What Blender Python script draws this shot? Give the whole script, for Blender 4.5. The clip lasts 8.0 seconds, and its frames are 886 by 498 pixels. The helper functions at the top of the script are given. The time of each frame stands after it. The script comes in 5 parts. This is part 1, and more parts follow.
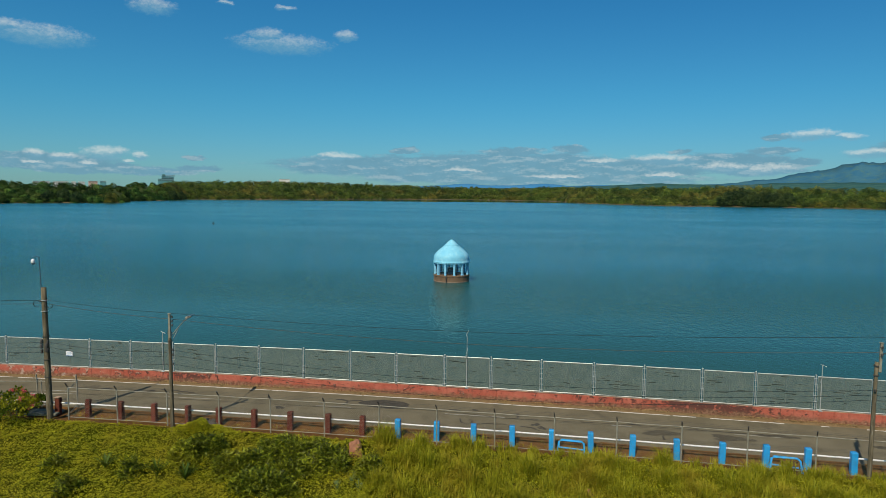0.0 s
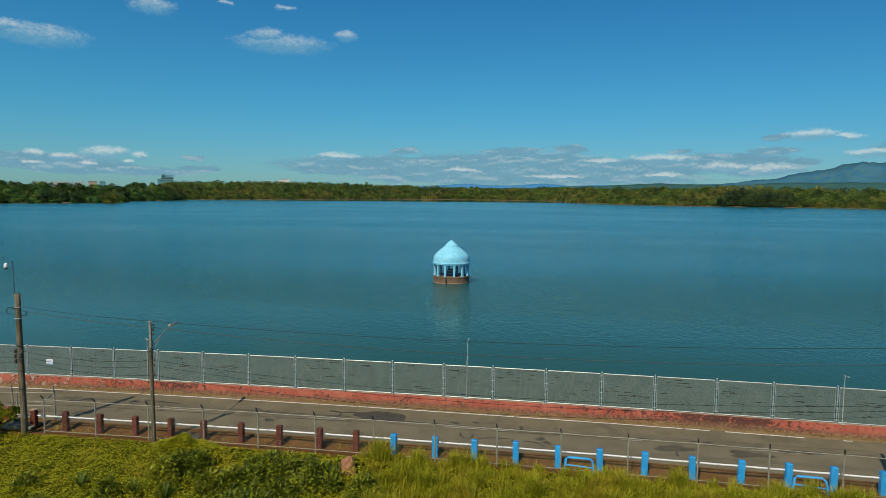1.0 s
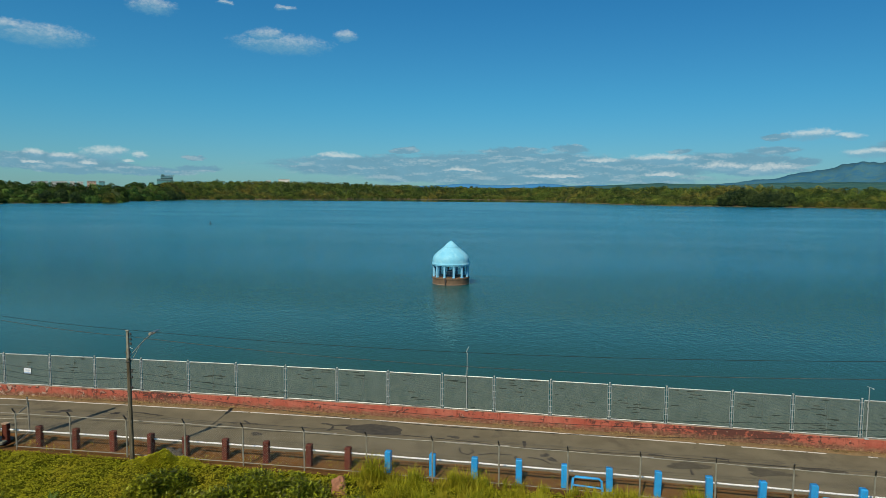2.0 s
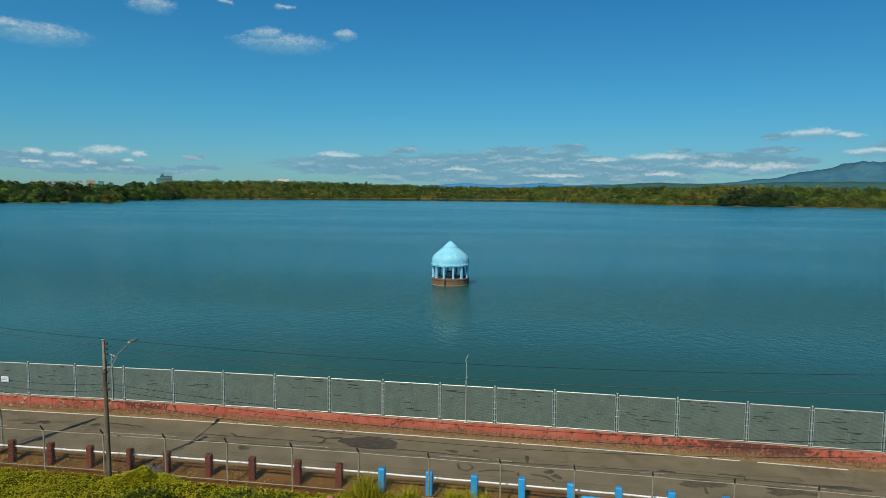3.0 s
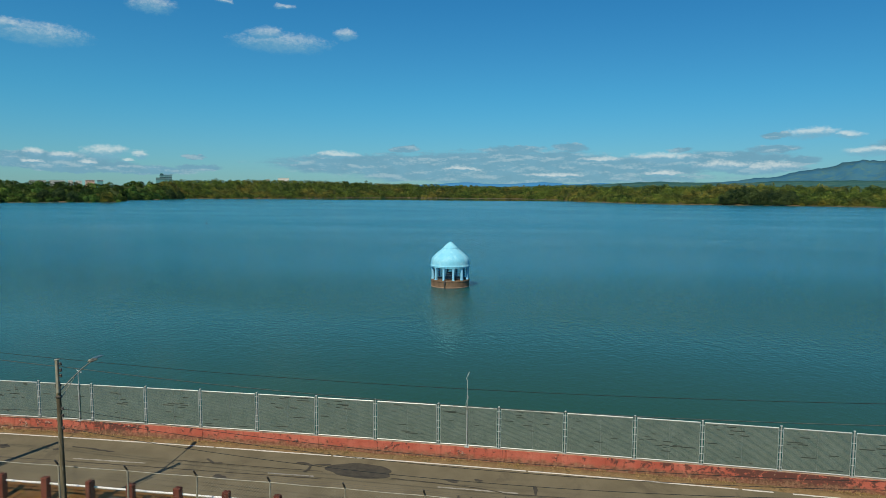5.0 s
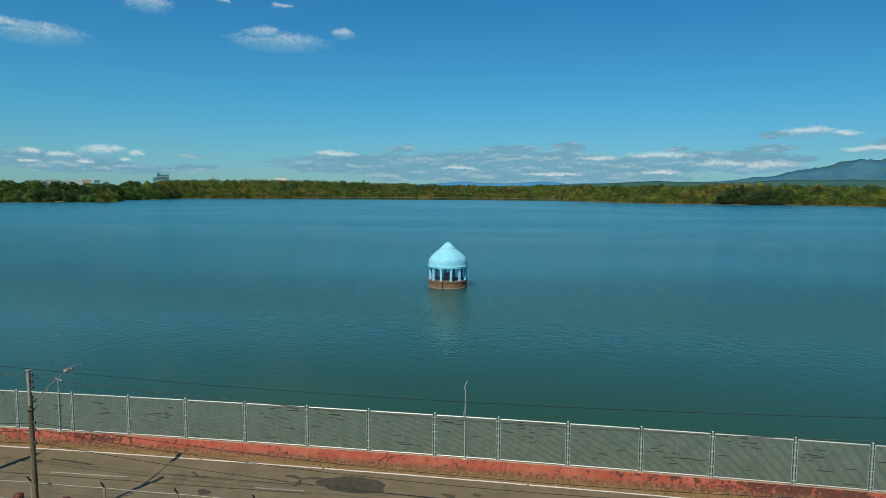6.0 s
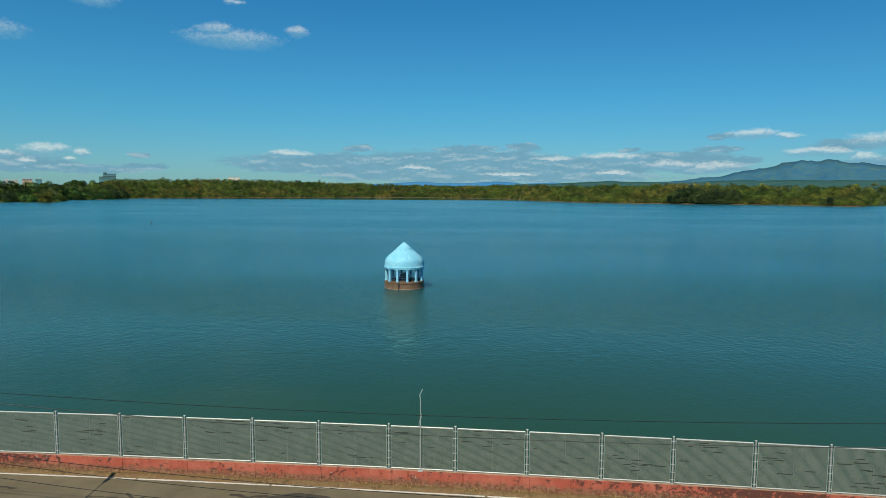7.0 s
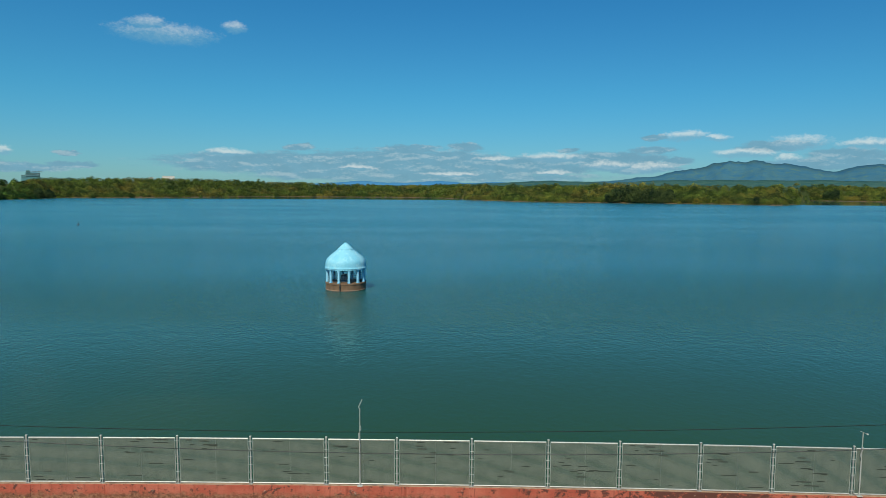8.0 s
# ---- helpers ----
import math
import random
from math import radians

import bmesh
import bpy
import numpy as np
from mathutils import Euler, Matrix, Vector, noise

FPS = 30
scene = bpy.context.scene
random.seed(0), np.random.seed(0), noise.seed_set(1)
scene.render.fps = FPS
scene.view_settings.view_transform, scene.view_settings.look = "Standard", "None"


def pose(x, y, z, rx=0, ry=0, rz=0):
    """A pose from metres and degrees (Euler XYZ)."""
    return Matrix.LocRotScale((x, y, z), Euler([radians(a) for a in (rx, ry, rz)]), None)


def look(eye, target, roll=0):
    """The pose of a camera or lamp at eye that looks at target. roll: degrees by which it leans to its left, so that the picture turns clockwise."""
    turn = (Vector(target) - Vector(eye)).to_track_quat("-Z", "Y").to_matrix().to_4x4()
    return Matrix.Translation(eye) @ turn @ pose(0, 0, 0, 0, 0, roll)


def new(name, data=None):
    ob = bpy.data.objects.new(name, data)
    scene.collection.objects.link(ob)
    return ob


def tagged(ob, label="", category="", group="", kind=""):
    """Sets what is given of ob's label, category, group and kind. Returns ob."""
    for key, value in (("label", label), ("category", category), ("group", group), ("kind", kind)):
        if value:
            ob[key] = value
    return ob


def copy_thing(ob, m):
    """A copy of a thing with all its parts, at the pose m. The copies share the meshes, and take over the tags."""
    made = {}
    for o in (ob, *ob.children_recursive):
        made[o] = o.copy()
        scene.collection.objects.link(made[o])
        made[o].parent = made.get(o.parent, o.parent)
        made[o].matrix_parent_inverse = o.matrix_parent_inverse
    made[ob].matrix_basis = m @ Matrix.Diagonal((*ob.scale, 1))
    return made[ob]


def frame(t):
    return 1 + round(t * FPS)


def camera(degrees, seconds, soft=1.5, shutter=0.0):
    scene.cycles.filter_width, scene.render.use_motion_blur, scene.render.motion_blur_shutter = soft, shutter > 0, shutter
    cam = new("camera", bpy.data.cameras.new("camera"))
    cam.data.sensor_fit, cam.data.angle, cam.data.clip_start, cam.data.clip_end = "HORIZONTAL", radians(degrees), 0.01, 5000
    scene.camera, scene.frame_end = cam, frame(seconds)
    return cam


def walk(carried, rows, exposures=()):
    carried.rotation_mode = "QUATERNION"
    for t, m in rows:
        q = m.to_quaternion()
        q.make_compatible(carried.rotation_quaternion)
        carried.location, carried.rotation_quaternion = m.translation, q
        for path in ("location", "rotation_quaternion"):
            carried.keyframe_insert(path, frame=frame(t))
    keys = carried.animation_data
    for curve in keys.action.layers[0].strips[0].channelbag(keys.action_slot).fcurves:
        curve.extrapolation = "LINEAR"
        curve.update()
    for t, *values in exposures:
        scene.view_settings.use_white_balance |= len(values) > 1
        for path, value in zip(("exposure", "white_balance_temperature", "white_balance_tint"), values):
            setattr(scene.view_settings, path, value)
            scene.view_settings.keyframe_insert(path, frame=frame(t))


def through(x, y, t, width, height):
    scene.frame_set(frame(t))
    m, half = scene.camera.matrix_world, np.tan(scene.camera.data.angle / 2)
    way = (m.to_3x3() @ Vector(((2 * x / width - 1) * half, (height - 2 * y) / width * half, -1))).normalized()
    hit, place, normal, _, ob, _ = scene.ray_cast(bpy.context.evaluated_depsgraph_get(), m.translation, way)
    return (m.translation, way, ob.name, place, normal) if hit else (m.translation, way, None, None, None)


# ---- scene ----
cam = camera(69.0, 8.0, soft=0.65)

PATH = [
    (0, (3.220, -35.810, 11.693), (2.888, -33.846, 11.520), 0.37),
    (0.5, (3.074, -34.847, 11.695), (2.743, -32.882, 11.522), 0.38),
    (1, (2.951, -33.889, 11.690), (2.619, -31.925, 11.517), 0.35),
    (1.5, (2.821, -32.906, 11.689), (2.489, -30.941, 11.516), 0.34),
    (3, (2.505, -30.224, 11.698), (2.174, -28.260, 11.523), 0.35),
    (3.5, (2.396, -29.394, 11.705), (2.064, -27.429, 11.530), 0.34),
    (4, (2.306, -28.633, 11.723), (1.975, -26.669, 11.547), 0.33),
    (4.5, (2.189, -27.929, 11.734), (1.857, -25.964, 11.557), 0.29),
    (6, (1.917, -25.915, 11.740), (1.592, -23.950, 11.561), 0.24),
    (6.5, (1.861, -25.299, 11.730), (1.581, -23.327, 11.549), 0.25),
    (7, (1.865, -24.701, 11.725), (1.672, -22.718, 11.546), 0.26),
    (7.5, (1.880, -24.077, 11.718), (1.800, -22.087, 11.538), 0.24),
    (8, (1.890, -23.522, 11.729), (1.873, -21.530, 11.549), 0.28),
]
walk(cam, [(t, look(eye, target, roll)) for t, eye, target, roll in PATH], exposures=[(0.0, -0.08), (1.5, -0.08), (3.5, -0.03), (4.5, 0.0), (8.0, 0.03)])

# ---- world, sun ----
SUN_AZ, SUN_EL = radians(196.4), radians(48.4)
WATER_Z = -5.19

world = bpy.data.worlds.new("sky")
scene.world = world
world.use_nodes = True


class Nodes:
    """Short hand for building node trees."""

    def __init__(self, tree):
        self.tree = tree
        tree.nodes.clear()

    def add(self, kind, inputs=None, **props):
        node = self.tree.nodes.new(kind)
        for key, value in props.items():
            setattr(node, key, value)
        for key, value in (inputs or {}).items():
            self.put(node.inputs[key], value)
        return node

    def put(self, socket, value):
        if isinstance(value, bpy.types.NodeSocket):
            self.tree.links.new(value, socket)
        else:
            socket.default_value = value

    def math(self, op, a, b=0.0, c=None):
        ins = {0: a, 1: b}
        if c is not None:
            ins[2] = c
        return self.add("ShaderNodeMath", ins, operation=op).outputs[0]

    def vmath(self, op, a, b=(0, 0, 0)):
        node = self.add("ShaderNodeVectorMath", {0: a, 1: b}, operation=op)
        return node.outputs["Value" if op in ("DOT_PRODUCT", "LENGTH") else "Vector"]

    def noise(self, vector, scale, detail=4.0, rough=0.55, distortion=0.0, colour=False):
        node = self.add("ShaderNodeTexNoise", {"Vector": vector, "Scale": scale, "Detail": detail, "Roughness": rough, "Distortion": distortion})
        return node.outputs["Color" if colour else "Fac"]

    def ramp(self, fac, lo, hi, a=0.0, b=1.0):
        return self.add("ShaderNodeMapRange", {0: fac, 1: lo, 2: hi, 3: a, 4: b}, interpolation_type="SMOOTHSTEP").outputs[0]

    def mix(self, fac, a, b, blend="MIX"):
        node = self.add("ShaderNodeMix", data_type="RGBA", blend_type=blend)
        self.put(node.inputs[0], fac)
        self.put(node.inputs[6], a)
        self.put(node.inputs[7], b)
        return node.outputs[2]


def rgb(r, g, b):
    return (r, g, b, 1.0)


# cumulus clouds as directions: azimuth from +y, elevation, half width, half height, in degrees
WHITE_CLOUDS = [
    (-41.3, 11.35, 3.3, 0.75), (-43.2, 11.75, 1.4, 0.4), (-33.4, 14.3, 1.6, 0.6), (-23.4, 12.2, 3.6, 0.75), (-24.6, 12.8, 1.5, 0.6),
    (-18.1, 13.05, 0.9, 0.45), (-27.9, 15.1, 0.55, 0.2), (-23.1, 15.05, 0.8, 0.2), (-41.8, 2.72, 0.6, 0.38), (-40.0, 2.57, 0.85, 0.36),
    (-37.0, 2.95, 1.5, 0.5), (-34.6, 2.8, 0.6, 0.36), (-18.8, 3.1, 1.9, 0.3), (8.9, 2.9, 2.7, 0.38), (4.0, 2.8, 1.6, 0.25), (19.9, 4.6, 1.7, 0.42),
    (22.2, 4.4, 1.05, 0.3), (17.0, 1.96, 2.0, 0.42), (23.6, 3.1, 1.5, 0.4), (13.7, 2.2, 2.0, 0.45), (28.2, 3.8, 1.9, 0.6), (32.6, 3.6, 1.9, 0.4),
    (27.3, 2.65, 0.9, 0.45), (24.7, 3.1, 2.3, 0.36), (0.2, 1.45, 2.6, 0.22), (9.0, 1.6, 1.4, 0.22), (-8.0, 2.0, 1.6, 0.2), (-42.0, 2.1, 0.7, 0.2), (-38.3, 2.15, 0.6, 0.2), (-35.6, 2.3, 0.5, 0.2),
]
GREY_CLOUDS = [
    (-13.8, 2.3, 11.5, 1.0), (-3.9, 2.6, 11.0, 1.1), (-6.0, 1.7, 15.0, 0.8), (-12.9, 3.7, 1.5, 0.3), (-3.4, 3.65, 3.2, 0.4), (1.4, 3.85, 1.6, 0.44),
    (5.7, 2.1, 8.0, 1.0), (10.4, 3.5, 1.1, 0.25), (17.3, 3.45, 2.0, 0.36), (15.7, 2.75, 2.6, 0.4), (19.3, 2.5, 1.4, 0.38), (16.0, 2.0, 4.0, 0.5),
    (-42.5, 1.9, 3.0, 0.35), (-39.5, 1.7, 3.0, 0.4), (-36.6, 1.9, 1.8, 0.3), (-30.4, 1.85, 2.0, 0.28), (-30.6, 2.7, 1.0, 0.2), (26.5, 3.6, 3.0, 0.45),
    (31.3, 2.75, 3.0, 0.6), (17.5, 4.5, 1.2, 0.25), (-40.5, 2.3, 4.5, 0.7), (-34.5, 1.6, 5.0, 0.4), (-2.0, 1.2, 16.0, 0.5), (14.0, 2.6, 5.0, 0.8), (30.0, 2.2, 6.0, 0.5),
]


def build_world():
    n = Nodes(world.node_tree)
    way = n.add("ShaderNodeTexCoord").outputs["Generated"]
    xyz = n.add("ShaderNodeSeparateXYZ", {0: way}).outputs
    az = n.math("MULTIPLY", n.math("ARCTAN2", xyz[0], xyz[1]), 180 / math.pi)
    el = n.math("MULTIPLY", n.math("ARCSINE", xyz[2]), 180 / math.pi)
    uv = n.add("ShaderNodeCombineXYZ", {0: az, 1: el}).outputs[0]
    stretched = n.vmath("MULTIPLY", uv, (0.70, 1.0, 1.0))
    warp = n.vmath("MULTIPLY", n.vmath("SUBTRACT", n.noise(stretched, 1.1, 5, 0.6, colour=True), (0.5, 0.5, 0.5)), (1.1, 0.75, 0))
    place = n.vmath("ADD", uv, warp)

    def field(clouds, place=place):
        best = None
        for a, e, w, h in clouds:
            d = n.vmath("MULTIPLY", n.vmath("SUBTRACT", place, (a, e, 0)), (1 / w, 1 / h, 0))
            d = n.math("SUBTRACT", 1.0, n.vmath("DOT_PRODUCT", d, d))
            best = d if best is None else n.math("MAXIMUM", best, d)
        return best

    fine = n.noise(stretched, 2.6, 6, 0.62)
    flat = n.vmath("MULTIPLY", uv, (0.26, 1.0, 1.0))
    broad = n.noise(flat, 1.35, 5, 0.55)
    above = n.noise(n.vmath("ADD", flat, (0.02, 0.25, 0)), 1.35, 5, 0.55)
    wisps = n.noise(n.vmath("MULTIPLY", uv, (0.6, 1.0, 1.0)), 6.5, 5, 0.65)
    fluff = n.math("ADD", n.math("MULTIPLY", n.math("SUBTRACT", fine, 0.5), 1.8), n.math("MULTIPLY", n.math("SUBTRACT", wisps, 0.5), 1.3))
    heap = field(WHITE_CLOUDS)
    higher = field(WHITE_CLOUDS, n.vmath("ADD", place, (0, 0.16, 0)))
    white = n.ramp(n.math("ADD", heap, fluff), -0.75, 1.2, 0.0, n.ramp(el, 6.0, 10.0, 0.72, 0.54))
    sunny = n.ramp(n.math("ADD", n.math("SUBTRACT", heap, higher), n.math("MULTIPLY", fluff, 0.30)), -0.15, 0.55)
    streaks = n.noise(n.vmath("MULTIPLY", uv, (0.22, 1.7, 1.0)), 1.4, 6, 0.62)
    bank = n.math("ADD", n.math("MULTIPLY", n.math("SUBTRACT", streaks, 0.5), 1.5), n.math("MULTIPLY", fluff, 0.34))
    grey = n.ramp(n.math("ADD", field(GREY_CLOUDS), bank), -0.25, 0.55, 0.0, 0.88)
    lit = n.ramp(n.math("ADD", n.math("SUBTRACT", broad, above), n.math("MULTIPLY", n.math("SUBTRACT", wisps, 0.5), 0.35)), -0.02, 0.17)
    sky = n.add("ShaderNodeTexSky", sky_type="NISHITA", sun_disc=False, sun_elevation=SUN_EL, sun_rotation=SUN_AZ, altitude=100.0, air_density=1.0, dust_density=0.3, ozone_density=2.0)
    tint = n.mix(n.ramp(el, 7.0, 20.0), n.mix(n.ramp(el, 0.0, 9.0), rgb(*SKY_LOW), rgb(*SKY_MID)), rgb(*SKY_HIGH))
    blue = n.mix(1.0, sky.outputs[0], tint, "MULTIPLY")
    # an added tint dims the sky smoothly by azimuth, most at 66 degrees
    dim = n.math("MULTIPLY_ADD", n.math("SINE", n.math("MULTIPLY", n.math("ADD", az, 24.0), math.pi / 180)), -0.13, 1.02)
    blue = n.mix(1.0, blue, n.add("ShaderNodeCombineColor", {0: dim, 1: dim, 2: n.math("MULTIPLY_ADD", dim, 0.7, 0.3)}).outputs[0], "MULTIPLY")
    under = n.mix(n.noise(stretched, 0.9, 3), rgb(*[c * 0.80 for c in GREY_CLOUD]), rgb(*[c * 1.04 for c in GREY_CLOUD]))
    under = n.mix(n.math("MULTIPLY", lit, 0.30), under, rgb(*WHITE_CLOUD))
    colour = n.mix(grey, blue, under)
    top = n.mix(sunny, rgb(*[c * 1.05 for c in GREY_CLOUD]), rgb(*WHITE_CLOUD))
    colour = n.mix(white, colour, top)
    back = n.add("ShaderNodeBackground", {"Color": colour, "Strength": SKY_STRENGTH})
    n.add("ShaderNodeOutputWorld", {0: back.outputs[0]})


SKY_STRENGTH = 0.10
SKY_LOW, SKY_MID, SKY_HIGH = (0.290, 0.585, 0.79), (0.195, 0.68, 0.875), (0.142, 0.665, 0.94)
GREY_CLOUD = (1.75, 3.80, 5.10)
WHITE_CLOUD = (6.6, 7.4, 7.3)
build_world()

sun = new("sun", bpy.data.lights.new("sun", "SUN"))
sun.data.energy, sun.data.angle, sun.data.color = 4.8, radians(0.53), (1.0, 0.88, 0.68)
to_sun = Vector((math.sin(SUN_AZ) * math.cos(SUN_EL), math.cos(SUN_AZ) * math.cos(SUN_EL), math.sin(SUN_EL)))
sun.matrix_world = look(to_sun * 60, (0, 0, 0))

# ---- materials ----


def surface(name, colour_a, colour_b, scale=3.0, rough=0.8, metal=0.0, bump=0.2, bump_scale=None, stain=None, stain_at=(0.55, 0.7), stain_scale=1.0,
            grain=0.25, stretch=(1, 1, 1), spread=0.0, specular=0.5):
    """A painted, weathered or grown surface: two tones, an optional stain with a shape of its own, fine grain and relief. World-sized."""
    mat = bpy.data.materials.new(name)
    mat.use_nodes = True
    n = Nodes(mat.node_tree)
    where = n.vmath("MULTIPLY", n.add("ShaderNodeNewGeometry").outputs["Position"], stretch)
    tone = n.ramp(n.noise(where, scale, 5, 0.6), 0.32, 0.68)
    colour = n.mix(tone, rgb(*colour_a), rgb(*colour_b))
    if stain:
        spots = n.noise(where, stain_scale, 8, 0.68, 0.4)
        colour = n.mix(n.ramp(spots, *stain_at), colour, rgb(*stain))
    speck = n.noise(where, scale * 17 + 12, 3, 0.7)
    colour = n.mix(grain, colour, n.mix(n.ramp(speck, 0.3, 0.7), rgb(0.35, 0.35, 0.35), rgb(1.5, 1.5, 1.5)), "MULTIPLY")
    if spread:
        luck = n.add("ShaderNodeObjectInfo").outputs["Random"]
        colour = n.mix(1.0, colour, n.add("ShaderNodeCombineColor", {i: n.math("MULTIPLY_ADD", luck, spread, 1 - spread / 2) for i in range(3)}).outputs[0], "MULTIPLY")
    relief = n.add("ShaderNodeBump", {"Height": n.noise(where, bump_scale or scale * 9, 5, 0.65), "Strength": bump, "Distance": 0.02})
    shader = n.add("ShaderNodeBsdfPrincipled", {"Base Color": colour, "Metallic": metal, "Normal": relief.outputs[0], "Specular IOR Level": specular,
                   "Roughness": n.math("MULTIPLY_ADD", n.math("SUBTRACT", speck, 0.5), 0.2, rough)})
    n.add("ShaderNodeOutputMaterial", {0: shader.outputs[0]})
    return mat


def peeling_paint():
    """Old red wall paint: bare dark patches in places, rust runs, pale lichen and splashed dirt with ragged edges."""
    mat = bpy.data.materials.new("peeling_red_paint")
    mat.use_nodes = True
    n = Nodes(mat.node_tree)
    where = n.add("ShaderNodeNewGeometry").outputs["Position"]
    xyz = n.add("ShaderNodeSeparateXYZ", {0: where}).outputs
    colour = n.mix(n.ramp(n.noise(where, 1.1, 5, 0.6), 0.3, 0.7), rgb(0.36, 0.082, 0.052), rgb(0.44, 0.135, 0.090))
    runs = n.noise(n.vmath("MULTIPLY", where, (5.0, 1.0, 0.35)), 1.0, 4, 0.6)
    colour = n.mix(n.ramp(runs, 0.55, 0.72, 0.0, 0.7), colour, rgb(0.25, 0.055, 0.03))
    bare = n.math("ADD", n.noise(n.vmath("MULTIPLY", where, (1, 1, 1.2)), 3.4, 8, 0.74, 0.3), n.math("MULTIPLY", n.math("SUBTRACT", n.noise(n.vmath("MULTIPLY", where, (0.13, 0.13, 0.13)), 1.0, 2), 0.5), 0.55))
    worn = n.math("MULTIPLY", n.ramp(xyz[0], 6.5, 9.0), n.ramp(xyz[0], 15.0, 12.0))
    bare = n.math("ADD", bare, n.math("MULTIPLY", worn, 0.05))
    colour = n.mix(n.ramp(bare, 0.545, 0.58), colour, rgb(0.105, 0.042, 0.032))
    blister = n.noise(n.vmath("MULTIPLY", where, (1.0, 1.0, 0.8)), 7.5, 6, 0.72)
    colour = n.mix(n.ramp(blister, 0.60, 0.66, 0.0, 0.75), colour, rgb(0.19, 0.055, 0.034))
    drip = n.math("MULTIPLY", n.ramp(n.noise(n.vmath("MULTIPLY", where, (9.0, 1.0, 0.22)), 1.0, 3, 0.6), 0.56, 0.70), n.ramp(xyz[2], 0.15, 0.58))
    colour = n.mix(n.math("MULTIPLY", drip, 0.65), colour, rgb(0.13, 0.050, 0.035))
    low = n.ramp(n.math("ADD", xyz[2], n.math("MULTIPLY", n.noise(n.vmath("MULTIPLY", where, (2.2, 1, 3.0)), 1.3, 6, 0.7), 0.6)), 0.42, 0.66, 1.0, 0.0)
    colour = n.mix(n.math("MULTIPLY", low, 0.85), colour, n.mix(n.ramp(n.noise(where, 9.0, 5, 0.7), 0.4, 0.6), rgb(0.105, 0.055, 0.032), rgb(0.26, 0.150, 0.090)))
    pale = n.math("ADD", n.noise(where, 3.4, 7, 0.7), n.ramp(xyz[0], -16.0, -30.0, 0.0, 0.10))
    colour = n.mix(n.ramp(pale, 0.63, 0.69, 0.0, 0.8), colour, rgb(0.44, 0.33, 0.26))
    speck = n.noise(where, 38.0, 3, 0.7)
    colour = n.mix(0.35, colour, n.mix(n.ramp(speck, 0.3, 0.7), rgb(0.45, 0.45, 0.45), rgb(1.4, 1.4, 1.4)), "MULTIPLY")
    relief = n.add("ShaderNodeBump", {"Height": n.math("ADD", n.noise(where, 24.0, 5, 0.65), n.math("MULTIPLY", bare, 2.0)), "Strength": 0.4, "Distance": 0.02})
    shader = n.add("ShaderNodeBsdfPrincipled", {"Base Color": colour, "Roughness": 0.88, "Specular IOR Level": 0.25, "Normal": relief.outputs[0]})
    n.add("ShaderNodeOutputMaterial", {0: shader.outputs[0]})
    return mat


def foliage(name, dark, light, dry, gloss=0.5, through=0.35, patch=0.5, clump=0.0, plant=0.0):
    """Leaves: each differs from the next, with patches of drier growth."""
    mat = bpy.data.materials.new(name)
    mat.use_nodes = True
    n = Nodes(mat.node_tree)
    geo = n.add("ShaderNodeNewGeometry")
    luck = geo.outputs["Random Per Island"]
    colour = n.mix(luck, rgb(*dark), rgb(*light))
    wide = n.noise(geo.outputs["Position"], patch, 4, 0.6)
    colour = n.mix(n.ramp(wide, 0.45, 0.68, 0.0, 0.75), colour, rgb(*dry))
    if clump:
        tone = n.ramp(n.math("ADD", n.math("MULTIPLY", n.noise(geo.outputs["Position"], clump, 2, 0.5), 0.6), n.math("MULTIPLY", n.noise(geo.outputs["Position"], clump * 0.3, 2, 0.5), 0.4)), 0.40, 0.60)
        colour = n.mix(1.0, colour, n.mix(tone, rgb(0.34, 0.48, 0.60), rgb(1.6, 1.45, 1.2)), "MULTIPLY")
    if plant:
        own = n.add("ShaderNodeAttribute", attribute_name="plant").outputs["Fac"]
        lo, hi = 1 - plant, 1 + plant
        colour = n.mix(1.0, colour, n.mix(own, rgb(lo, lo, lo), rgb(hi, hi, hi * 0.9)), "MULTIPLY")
    leaf = n.add("ShaderNodeBsdfPrincipled", {"Base Color": colour, "Roughness": gloss, "Specular IOR Level": 0.12})
    glow = n.add("ShaderNodeBsdfTranslucent", {"Color": colour})
    both = n.add("ShaderNodeMixShader", {0: through, 1: leaf.outputs[0], 2: glow.outputs[0]})
    n.add("ShaderNodeOutputMaterial", {0: both.outputs[0]})
    return mat


